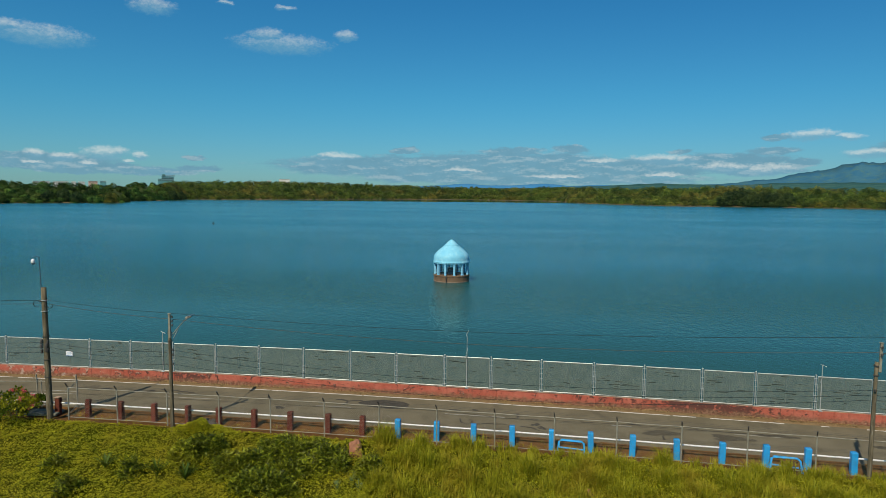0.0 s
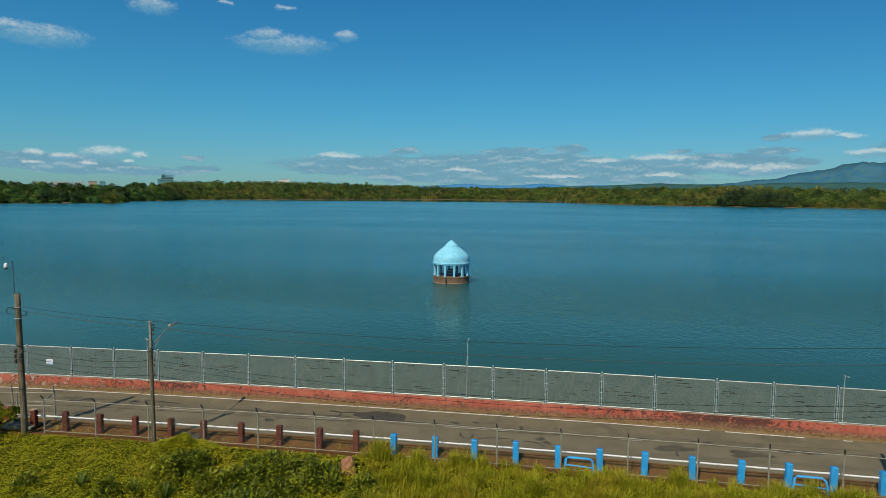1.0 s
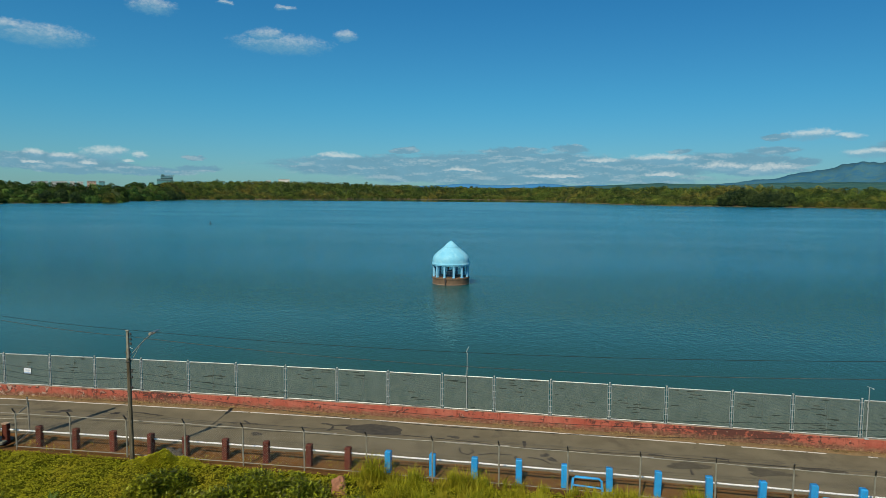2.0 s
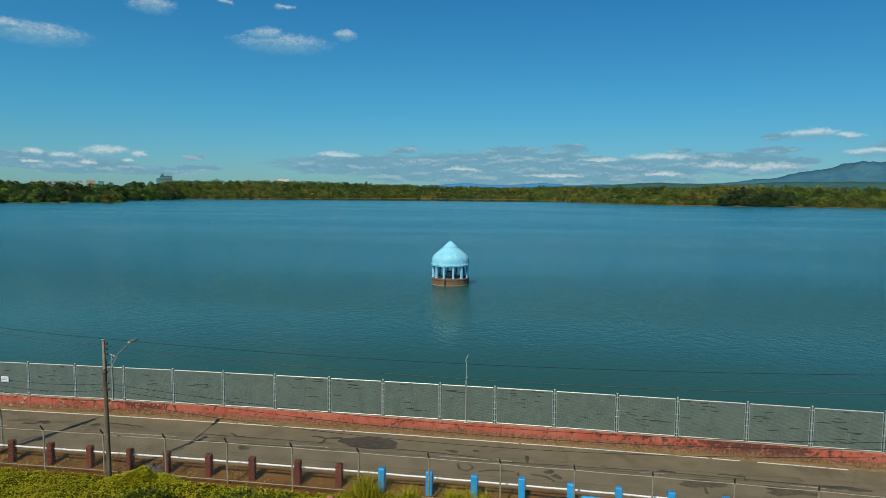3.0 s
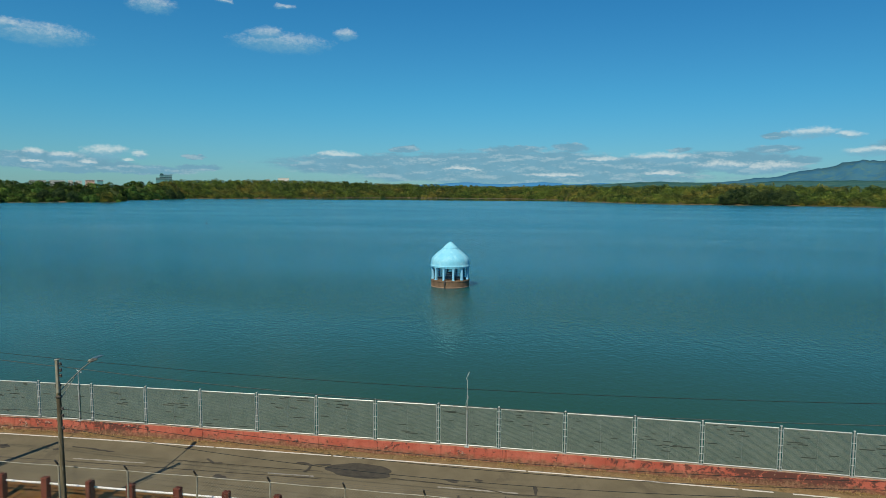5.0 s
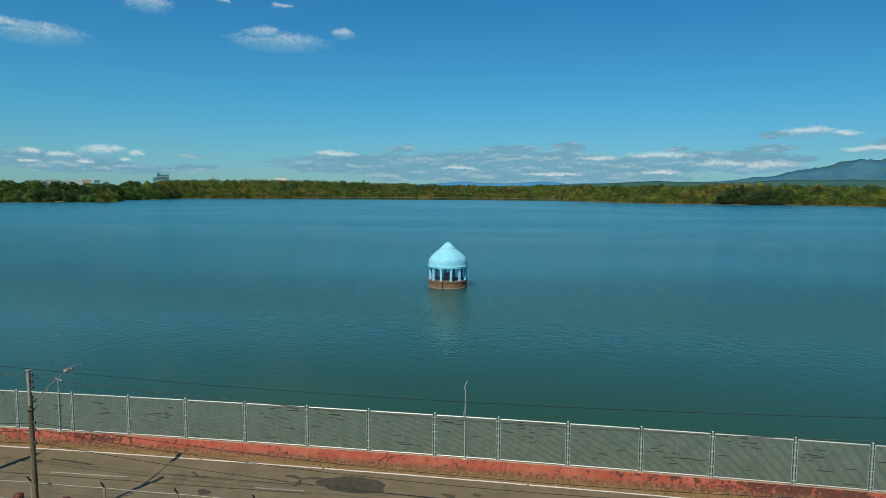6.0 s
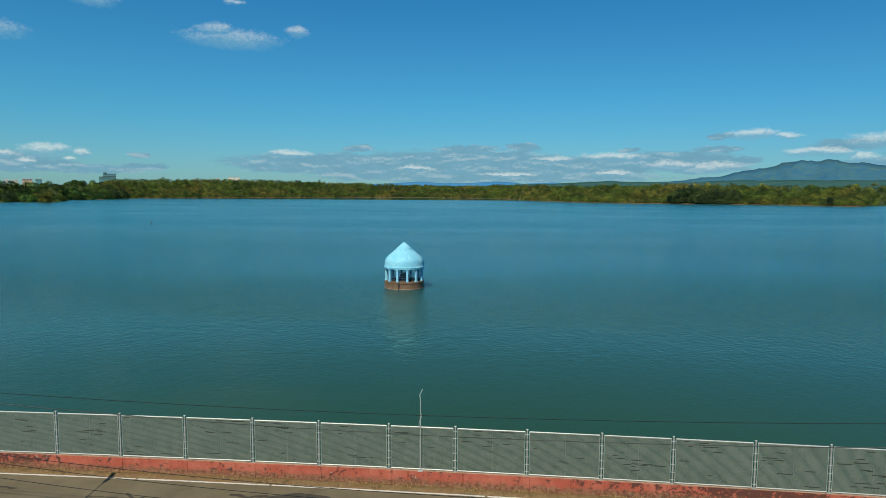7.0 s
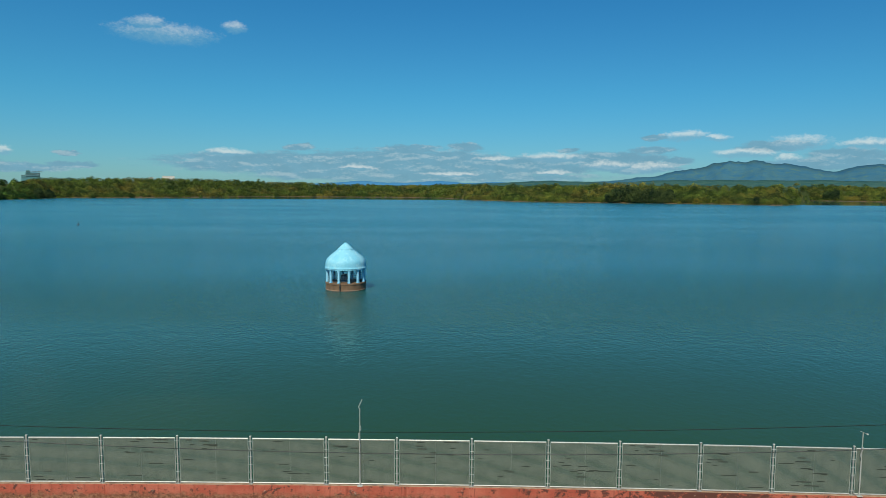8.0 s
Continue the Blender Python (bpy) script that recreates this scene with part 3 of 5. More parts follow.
def follow_crest(ob):
    """Lay a thing of the crest, built along a straight line, on the dam's curve."""
    x = ob.location.x
    if ob.location.length > 1e-6:
        ob.location.y += bow(x)
        if ob.parent and ob.type == "MESH":
            ob.rotation_euler.z += math.atan(bow(x + 1.4) - bow(x)) / 1.4
        return
    if ob.type == "MESH":
        flat = np.empty(len(ob.data.vertices) * 3)
        ob.data.vertices.foreach_get("co", flat)
        d = np.abs(flat[0::3] + 6.0)
        flat[1::3] -= 0.00093 * np.where(d < 36, d * d, 36 * (2 * d - 36))
        ob.data.vertices.foreach_set("co", flat)
        ob.data.update()
    for child in ob.children:
        follow_crest(child)


def bank_z(x, y):
    """Downstream face of the dam, from the crest fence outwards."""
    if y > -7.1:
        return -0.05
    d = -7.1 - y
    z = -0.05 - 0.30 * d
    return max(z, -14.0) + 0.10 * noise.noise((x * 0.35, y * 0.35, 4.0)) * min(1, d)


def sheet_z(x, y):
    y = y - bow(x) if y < 14 else y
    if y <= 0.4:
        return bank_z(x, y) if y < -7.1 else (-0.08 if y > -5.0 else -0.4)
    r = math.hypot(x, y)
    if y < 14:
        return max(-0.08 - (y - 0.4) * 0.45, -9.0)
    az = math.degrees(math.atan2(x, y))
    return land_z(az, r)


def ground_sheet():
    s = Shape()
    radii = [0.01] + list(np.arange(0.8, 40, 0.8)) + list(np.geomspace(41, 850, 40)) + list(np.arange(860, 2140, 14)) + list(np.geomspace(2160, 4700, 14))
    turns = 900
    verts = []
    for r in radii:
        for k in range(turns):
            a = 2 * math.pi * k / turns
            x, y = r * math.sin(a), r * math.cos(a) 
            verts.append((x, y, sheet_z(x, y)))
    faces = []
    for i in range(len(radii) - 1):
        for k in range(turns):
            a, b = i * turns + k, i * turns + (k + 1) % turns
            faces.append((a, a + turns, b + turns, b))
    s.put(verts, faces)
    ob = structure("ground", s, M_GROUND, "grassy earth bank and far wooded shore round the lake", "ground", True)
    ob.data.materials.append(M_SHORE)
    ob.data.materials.append(M_FLOOR)
    mats = [0] * len(faces)
    for j, face in enumerate(faces):
        x, y, z = verts[face[0]]
        if y > 20:
            d = math.hypot(x, y) - shore_at(math.degrees(math.atan2(x, y)))
            mats[j] = 2 if d > 16 else 1
    ob.data.polygons.foreach_set("material_index", mats)


ground_sheet()
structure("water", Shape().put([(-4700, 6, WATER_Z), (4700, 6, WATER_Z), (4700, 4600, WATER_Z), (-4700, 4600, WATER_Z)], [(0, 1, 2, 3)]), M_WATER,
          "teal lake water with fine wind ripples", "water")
structure("dam_face", Shape().run([(0.3, -0.02), (12.5, -5.9), (12.5, -7), (0.3, -3)], -170, 170), M_STONE, "sloping concrete dam face below the wall", "dam")

# ---- road on the crest ----
ROAD_X = 160
structure("road", Shape().run([(-5.31, 0.0), (-5.31, -0.2), (-0.05, -0.2), (-0.05, 0.0)], -ROAD_X, ROAD_X), M_ASPHALT, "worn grey-brown asphalt road along the dam crest", "road")


def uneven_strip(y0, y1, z, lift, seed, dip=0.0):
    """A strip of loose ground with ragged edges and a bumpy top."""
    xs = np.arange(-70, 70.01, 0.25)
    rows = 7
    verts, faces = [], []
    for i, x in enumerate(xs):
        e0, e1 = 0.16 * noise.noise((x * 0.9, seed, 0)), 0.10 * noise.noise((x * 1.3, seed, 9)) + 0.06 * noise.noise((x * 4, seed, 2))
        for j in range(rows):
            t = j / (rows - 1)
            y = y0 + e0 + (y1 + e1 - y0 - e0) * t
            h = z - dip * math.sin(math.pi * min(1.0, t * 1.15)) + lift * math.sin(math.pi * t) * (0.7 + 0.8 * noise.noise((x * 1.7, y * 3, seed))) - (0.02 if j in (0, rows - 1) else 0)
            verts.append((x, y, h))
    for i in range(len(xs) - 1):
        for j in range(rows - 1):
            a = i * rows + j
            faces.append((a, a + rows, a + rows + 1, a + 1))
    return Shape().put(verts, faces)


structure("verge_roadside", uneven_strip(-7.3, -5.12, 0.012, 0.05, 1, 0.19), M_SOIL, "bare reddish soil verge under the guard rail", "verge", True)
structure("verge_wallside", uneven_strip(-0.62, -0.08, 0.012, 0.06, 5), M_VERGE, "strip of dirt and dry grass along the wall foot", "verge", True)


def edge_line():
    line = thing("edge_line", "worn white painted road edge line", "road marking", kind="structure")
    spans = [(-70, -30), (-29.6, -13), (-12.9, -7.4), (-7.3, 1.2), (1.3, 9.6), (9.75, 10.9), (11.6, 15.2), (16.9, 17.3), (19, 60)]
    for a, b in spans:
        part("stripe", ribbon([(a, -0.70), (b, -0.70)], 0.105, 0.001, int(a * 10) + 999, ragged=0.22), M_LINE, line)
    centre = thing("centre_line", "faded dashed white centre line", "road marking", kind="structure")
    for a, b in [(-26, -24), (-18.4, -15.0), (-9.4, -7.4), (-2.2, 1.0), (6.4, 7.4), (12.2, 15.1), (20, 23)]:
        part("stripe", ribbon([(a, -2.85), (b, -2.8)], 0.10, 0.001, int(a * 10) + 555, ragged=0.3), M_FADED, centre)


edge_line()

# ---- wall by the lake ----
FENCE_X = [-30.95, -28.05, -25.18, -22.42, -19.60, -16.80, -14.01, -11.20, -8.32, -5.55, -2.68, -0.01, 2.81, 5.67, 8.33, 11.30, 13.94, 16.82, 19.50]
FENCE_X = [-30.95 - 2.83 * k for k in range(8, 0, -1)] + FENCE_X + [19.50 + 2.83 * k for k in range(1, 9)]


def parapet():
    s = Shape().run([(-0.10, -0.04), (0.16, -0.04), (0.16, 0.59), (0.14, 0.61), (-0.08, 0.61), (-0.10, 0.59)], -ROAD_X, ROAD_X)
    wall = structure("wall_lakeside", s, M_WALL, "low concrete wall with peeling red paint along the road", "wall")
    for x in FENCE_X:
        part("pilaster", Shape().box((x, -0.100, 0.275), (0.24, 0.03, 0.62), 0.012), M_WALL, wall)
    for a, b in zip(FENCE_X, FENCE_X[1:]):
        part("coping", Shape().box(((a + b) / 2, 0.02, 0.612), (b - a - 0.02, 0.235, 0.016), 0.006), M_CAP, wall)


parapet()

# ---- welded mesh fence on the wall ----
MESH_LO, MESH_HI = 0.66, 2.38


def mesh_sheet(width, height, seed, pitch=0.036, tall=0.0245):
    """Close horizontal bars on thin upright wires; short lengths are thicker and dark."""
    s, dull = Shape(), Shape()
    r2 = random.Random(seed)
    rows = int(height / pitch)
    # per row: start and length of the thicker, darker pieces
    bent = {i: [] for i in range(rows)}
    drift, first = r2.choice((-4.0, -2.0, 2.5, 4.5)), r2.randrange(9, rows - 9)
    for k in range(r2.choice((4, 6, 8, 11, 13))):
        start = r2.uniform(0.1, width - 0.7)
        i = int(first + drift * start + r2.gauss(0, 6.0)) if r2.random() < 0.7 else r2.randrange(2, rows - 1)
        bent[min(max(i, 2), rows - 2)].append((start, r2.choice((0.15, 0.2, 0.28, 0.36, 0.55))))
    for i in range(1, rows):
        z = height * i / rows
        x = 0.0
        for start, length in sorted(bent[i]):
            if start > x + 0.05:
                s.box(((x + start) / 2, 0, z), (start - x, 0.005, tall))
                dull.box((start + length / 2, 0.004, z), (length, 0.012, 0.040))
                x = start + length
        s.box(((x + width) / 2, 0, z), (width - x, 0.005, tall))
    for i in range(1, int(width / 0.3)):
        x = width * i / int(width / 0.3)
        s.tube([(x, 0.006, 0), (x, 0.006, height)], 0.0016, 3, False)
    plain = len(s.f)
    data = s.put(dull.v, dull.f).mesh("wire_mesh", M_WIRE)
    data.materials.append(M_DARKWIRE)
    data.polygons.foreach_set("material_index", [0] * plain + [1] * (len(data.polygons) - plain))
    return data


def lake_fence():
    fence = thing("mesh_fence", "galvanised welded wire mesh fence on the red wall", "fence")
    for a, b in zip(FENCE_X, FENCE_X[1:]):
        x0, x1 = a + 0.09, b - 0.09
        frame_shape = Shape()
        frame_shape.tube([(x0, 0, MESH_HI), (x1, 0, MESH_HI)], 0.027, 6)
        frame_shape.tube([(x0, 0, MESH_LO), (x1, 0, MESH_LO)], 0.027, 6)
        frame_shape.tube([(x0, 0, MESH_LO - 0.02), (x0, 0, MESH_HI + 0.02)], 0.014, 6)
        frame_shape.tube([(x1, 0, MESH_LO - 0.02), (x1, 0, MESH_HI + 0.02)], 0.014, 6)
        panel = part("panel_frame", frame_shape, M_GALV, fence, "galvanised tube frame of a fence panel")
        sheet = part("wire_mesh", mesh_sheet(x1 - x0, MESH_HI - MESH_LO, int(a * 10)), None, panel)
        sheet.location = (x0, -0.012, MESH_LO)
        mid = (x0 + x1) / 2 + 0.05
        part("centre_stay", Shape().tube([(mid, 0.014, MESH_LO), (mid, 0.014, MESH_HI)], 0.009, 5), M_GALV, panel)
    post_mesh = Shape().box((0, 0, 0.94), (0.055, 0.055, 1.86), 0.006).box((0, 0, 0.035), (0.16, 0.14, 0.02), 0.004).mesh("post", M_FENCEPOST)
    cap_mesh = Shape().box((0, 0, 0), (0.085, 0.075, 0.04), 0.012).mesh("cap", M_GALV)
    clamp_mesh = Shape().box((0, -0.03, 0), (0.15, 0.02, 0.022), 0.004).mesh("clamp", M_GALV)
    for x in FENCE_X:
        post = part("post", post_mesh, None, fence, "galvanised fence post bolted to the wall")
        post.location = (x, 0.0, 0.58)
        cap = part("cap", cap_mesh, None, post)
        cap.location = (0, 0, 1.885)
        for i in range(6):
            clamp = part("clamp", clamp_mesh, None, post)
            clamp.location = (0, 0, 0.20 + i * 0.30)


lake_fence()


def wall_lamp(x, top, tip):
    lamp = thing("lamp_post", "thin galvanised lamp post fixed behind the wall fence", "lamp post", "lamp posts on the wall", (x, -0.06, 0.6))
    h = top - 0.6
    part("pole", Shape().tube([(0, 0, 0), (0, 0, h * 0.55)], 0.026, 8).tube([(0, 0, h * 0.55), (0.01, 0, h)], 0.017, 8), M_GALV, lamp)
    part("base_plate", Shape().box((0, 0, 0.012), (0.2, 0.16, 0.024), 0.004), M_GALV, lamp)
    part("bracket", Shape().tube([(0.0, 0, h * 0.60), (-0.05, -0.02, h * 0.62), (-0.04, -0.02, h * 0.68), (0.05, -0.02, h * 0.74), (0.03, 0, h * 0.78)], 0.012, 5), M_GALV, lamp)
    if tip == "slant":
        part("lamp_arm", Shape().tube([(0.0, 0, h - 0.02), (-0.04, 0, h + 0.06), (0.09, 0, h + 0.34)], 0.018, 6), M_GALV, lamp)
    else:
        part("lamp_arm", Shape().tube([(-0.10, 0, h + 0.04), (0.0, 0, h), (0.16, 0, h - 0.06)], 0.010, 6), M_GALV, lamp)
        part("lamp_head", Shape().lathe([(0.001, 0.03), (0.035, 0.015), (0.04, -0.02), (0.001, -0.035)], 10, (0.17, 0, h - 0.07)), M_GALV, lamp, "small grey lamp head", True)


wall_lamp(-1.40, 3.60, "slant")
wall_lamp(17.06, 3.02, "tee")
wall_lamp(-20.24, 3.08, "tee")

sign = thing("warning_sign", "small white sign with faded blue print on the mesh fence", "sign", at=(-26.57, -0.05, 1.46))
part("board", Shape().box((0, 0, 0), (0.46, 0.012, 0.32), 0.004), M_WHITE, sign)
part("blue_band", Shape().box((0, -0.009, -0.115), (0.44, 0.006, 0.07)), M_SIGNBLUE, sign)
for i, w in enumerate((0.30, 0.36, 0.26)):
    part("text_bar", Shape().box((0, -0.009, 0.10 - i * 0.06), (w, 0.005, 0.025)), M_SIGNBLUE, sign)

# ---- guard rail by the road ----
RED_X = [-22.29, -20.55, -18.68, -16.81, -14.94, -13.25, -11.35, -9.44, -7.46, -5.72]
BLUE_X = [-3.95, -2.03, -0.25, 1.58, 3.41, 5.18, 7.02, 8.94, 10.84, 12.63, 14.30, 16.1, 17.9, 19.7, 21.5, 23.3]
RAIL_Y = -6.23


def guard_rail(xs, material, label, side):
    rail = thing("guard_rail", label, "guard rail", "guard rails by the road")
    rnd = random.Random(side)
    mesh = Shape().box((0, 0, 0.22), (0.26, 0.24, 1.20), 0.022).mesh("post", material)
    for x in xs:
        post = part("post", mesh, None, rail)
        post.location, post.rotation_euler = (x, RAIL_Y, 0), (radians(rnd.uniform(-1.2, 1.2)), radians(rnd.uniform(-1.5, 1.5)), radians(rnd.uniform(-5, 5)))
        post.scale = (1, 1, rnd.uniform(0.96, 1.04))
    for a, b in zip(xs, xs[1:]):
        part("rail_pipe", Shape().tube([(a + 0.1, RAIL_Y + 0.06, 0.53), ((a + b) / 2, RAIL_Y + 0.06, 0.52), (b - 0.1, RAIL_Y + 0.06, 0.53)], 0.040, 8, False), M_RAIL, rail, "pale galvanised pipe between the posts", True)
    return rail


red_rail = guard_rail([-30.0, -28.1, -26.2, -24.3] + RED_X, M_REDPOST, "maroon painted concrete guard posts with a pale pipe rail", 1)
part("rail_pipe", Shape().tube([(-5.58, RAIL_Y + 0.06, 0.53), (-4.06, RAIL_Y + 0.06, 0.53)], 0.040, 8, False), M_RAIL, red_rail, "", True)
part("end_cap", Shape().box((RED_X[0], RAIL_Y, 0.835), (0.29, 0.27, 0.05), 0.015), M_CAP, red_rail, "pale cement cap on the end post")
guard_rail(BLUE_X, M_BLUE, "bright blue painted concrete guard posts with a pale pipe rail", 2)


def step_frame(x0, x1, y, lean):
    ob = thing("step_handrail", "low bright blue painted bent pipe frame in the grass", "handrail", "blue pipe frames", (x0, y, 0))
    w = x1 - x0
    part("pipe", Shape().tube([(0, 0, -0.15), (0.04, 0, 0.40), (0.14, 0, 0.47), (w - 0.16, 0, 0.44), (w - 0.05, -lean * 0.3, 0.36), (w, -lean, -0.15)], 0.05, 7, False), M_BLUE, ob, "", True)
    part("low_pipe", Shape().tube([(0.05, 0, 0.12), (w - 0.03, -lean * 0.6, 0.08)], 0.035, 6), M_BLUE, ob)


step_frame(3.70, 4.90, -6.55, 0.1)
step_frame(12.72, 13.95, -6.55, 0.3)

# ---- chain link fence on the near side ----
FRONT_X = [-21.15, -18.42, -15.67, -12.89, -10.19, -7.43, -4.70, -1.91, 0.81, 3.52, 6.26, 9.00, 11.69, 14.38, 17.1, 19.8, 22.5]
FRONT_Y = -6.88
FRONT_H = 1.64


def link_mesh(width, height, pitch=0.075, wire=0.0019):
    s = Shape()
    k = -height
    while k < width:
        for slope in (1, -1):
            a, b = (k, 0.0), (k + height, height)
            lo, hi = max(0.0, -k), min(height, width - k)
            if hi - lo > 0.03:
                z0, z1 = (lo, hi) if slope > 0 else (height - lo, height - hi)
                s.tube([(k + lo, 0.003 * slope, z0), (k + hi, 0.003 * slope, z1)], wire, 3, False)
        k += pitch * 1.414
    return s.mesh("chain_link", M_LINK)


def front_post_mesh():
    return Shape().tube([(0, 0, -0.4), (0, 0, FRONT_H + 0.03)], 0.035, 8).mesh("post", M_OLD)


def front_arm_mesh():
    return Shape().box((0, 0, 0), (0.05, 0.05, 0.27), 0.006).mesh("barb_arm", M_DARK)


def front_fence():
    fence = thing("chain_link_fence", "weathered chain link fence with slanted barbed wire arms", "fence")
    post_mesh, arm_mesh, sheets = front_post_mesh(), front_arm_mesh(), {}
    for x in FRONT_X:
        post = part("post", post_mesh, None, fence)
        post.location = (x, FRONT_Y, 0)
        arm = part("barb_arm", arm_mesh, None, post, "dark slanted arm for barbed wire")
        arm.location, arm.rotation_euler = (-0.02, -0.07, FRONT_H + 0.12), (radians(28), radians(-8), 0)
    for a, b in zip(FRONT_X, FRONT_X[1:]):
        part("top_rail", Shape().tube([(a, FRONT_Y, FRONT_H - 0.03), ((a + b) / 2, FRONT_Y, FRONT_H - 0.045), (b, FRONT_Y, FRONT_H - 0.03)], 0.019, 6), M_OLD, fence)
        part("bottom_rail", Shape().tube([(a, FRONT_Y, 0.06), (b, FRONT_Y, 0.06)], 0.02, 6), M_OLD, fence)
        key = round(b - a, 1)
        if key not in sheets:
            sheets[key] = link_mesh(key, FRONT_H - 0.1)
        sheet = part("chain_link", sheets[key], None, fence)
        sheet.location, sheet.scale = (a, FRONT_Y - 0.03, 0.06), ((b - a) / key, 1, 1)
    for k in range(3):
        d = 0.05 + 0.08 * k
        pts = []
        for a, b in zip(FRONT_X, FRONT_X[1:]):
            for i in range(4):
                t = i / 4
                pts.append((a + (b - a) * t - 0.04, FRONT_Y - 0.03 - d * 0.5, FRONT_H + 0.02 + d - 0.03 * math.sin(math.pi * t)))
        part("barbed_wire", Shape().tube(pts, 0.004, 3, False), M_DARK, fence)


front_fence()


def side_gate():
    gate = thing("wire_gate", "weathered steel gate frame with wire, standing open by the pole", "gate")
    p = {"a": (-21.26, FRONT_Y), "b": (-21.95, -5.25), "c": (-24.1, -5.5), "d": (-26.8, -5.9)}
    for key in "bcd":
        part("gate_post", Shape().tube([(*p[key], -0.2), (*p[key], 1.55)], 0.04, 8).box((p[key][0], p[key][1] - 0.04, 1.66), (0.05, 0.05, 0.3), 0.006), M_OLD, gate)
    part("gate_post", Shape().tube([(-23.9, -5.45, -0.2), (-23.9, -5.45, 1.45)], 0.035, 8), M_OLD, gate)
    for one, two in ("ab", "bc", "cd"):
        (x0, y0), (x1, y1) = p[one], p[two]
        for z in (0.12, 0.72, 1.40):
            if z == 0.72 and one == "a":
                continue
            part("gate_bar", Shape().tube([(x0, y0, z), (x1, y1, z)], 0.022, 6), M_OLD, gate)


side_gate()

# ---- poles and cables ----


def utility_pole(at, height, lean, extension, r0=0.16, r1=0.11, label=""):
    pole = thing("utility_pole", label, "utility pole", "utility poles", at)
    lx, ly = lean
    main = height if not extension else height - 0.80
    pts = [(lx * z / height, ly * z / height, z) for z in np.linspace(-0.6, main, 9)]
    part("shaft", Shape().tube(pts, [r0 + (r1 - r0) * i / 8 for i in range(9)], 12), M_POLE, pole, "", True)
    if extension:
        part("extension", Shape().box((lx * 0.85 + extension, ly * 0.85 - 0.08, height - 0.60), (0.10, 0.09, 1.20), 0.012).box((lx * 0.85 + extension, ly * 0.85 - 0.08, height + 0.01), (0.14, 0.13, 0.03), 0.008), M_OLD, pole, "grey steel extension bolted to the pole top")
        for z in (height - 0.95, height - 1.35):
            part("band", Shape().lathe([(0.10, -0.03), (0.11, -0.02), (0.11, 0.02), (0.10, 0.03)], 12, (lx * z / height, ly * z / height, z)), M_DARK, pole)
    return pole


def insulators(pole, spots):
    for x, y, z in spots:
        ob = part("insulator", Shape().lathe([(0.001, 0.06), (0.035, 0.05), (0.045, 0.02), (0.025, 0.0), (0.045, -0.02), (0.04, -0.05), (0.001, -0.06)], 10, (x, y, z)), M_DARK, pole, "dark spool insulator", True)
        part("bolt", Shape().tube([(x, y, z), (x - 0.12, y + 0.02, z)], 0.012, 5), M_DARK, ob)


P1, P2, P3 = (-22.03, -7.1, 0.0), (-15.10, -7.35, 0.0), (16.34, -7.05, 0.0)
pole1 = utility_pole(P1, 6.80, (-0.08, 0.05), False, 0.155, 0.125, "tall weathered dark wooden pole carrying a white camera")
part("camera_arm", Shape().tube([(-0.16, 0, 6.3), (-0.22, 0, 8.28), (-0.24, 0, 8.36), (-0.34, 0, 8.38), (-0.56, 0, 8.36), (-0.57, 0, 8.28)], 0.024, 7), M_INNER, pole1, "thin dark steel mast with a bracket")
dome = part("camera_housing", Shape().lathe([(0.001, 0.12), (0.04, 0.11), (0.075, 0.07), (0.095, 0.0), (0.095, -0.08), (0.085, -0.11), (0.001, -0.12)], 16, (-0.57, 0, 8.14)), M_WHITE, pole1, "white dome security camera", True)
part("lens_dome", Shape().lathe([(0.08, -0.11), (0.07, -0.16), (0.04, -0.19), (0.001, -0.20)], 14, (-0.57, 0, 8.14)), M_INNER, dome, "", True)
insulators(pole1, [(0.16, -0.1, 6.12), (0.16, -0.1, 4.05), (0.16, -0.1, 3.8), (0.16, -0.1, 3.55), (-0.16, -0.1, 6.12)])
for z in (2.2, 3.1, 4.3, 5.6, 6.15):
    part("band", Shape().lathe([(0.150, -0.02), (0.172, -0.015), (0.172, 0.015), (0.150, 0.02)], 14, (-0.08 * z / 6.85, 0.05 * z / 6.85, z)), M_GALV if z > 5 else M_DARK, pole1)
for k, (cx, cz, rad) in enumerate([(-0.34, 5.98, 0.20), (0.40, 5.92, 0.16)]):
    part("cable_loop", Shape().tube([(cx + rad * math.cos(a), -0.14, cz + rad * 0.8 * math.sin(a)) for a in np.linspace(0.6 + k * 2.4, 5.4 + k * 1.6, 12)], 0.015, 5), M_CABLE, pole1, "loose loop of black cable")
for x, z in ((-0.18, 4.05), (-0.20, 3.8), (-0.19, 3.55), (0.13, 3.9), (0.14, 3.62)):
    part("spool_insulator", Shape().lathe([(0.001, -0.10), (0.06, -0.10), (0.075, -0.05), (0.045, 0.0), (0.075, 0.05), (0.06, 0.10), (0.001, 0.10)], 10, (x, -0.13, z)), M_DARK, pole1, "", True)
part("meter_box", Shape().box((0.1, -0.16, 3.75), (0.14, 0.1, 0.4), 0.02), M_DARK, pole1)

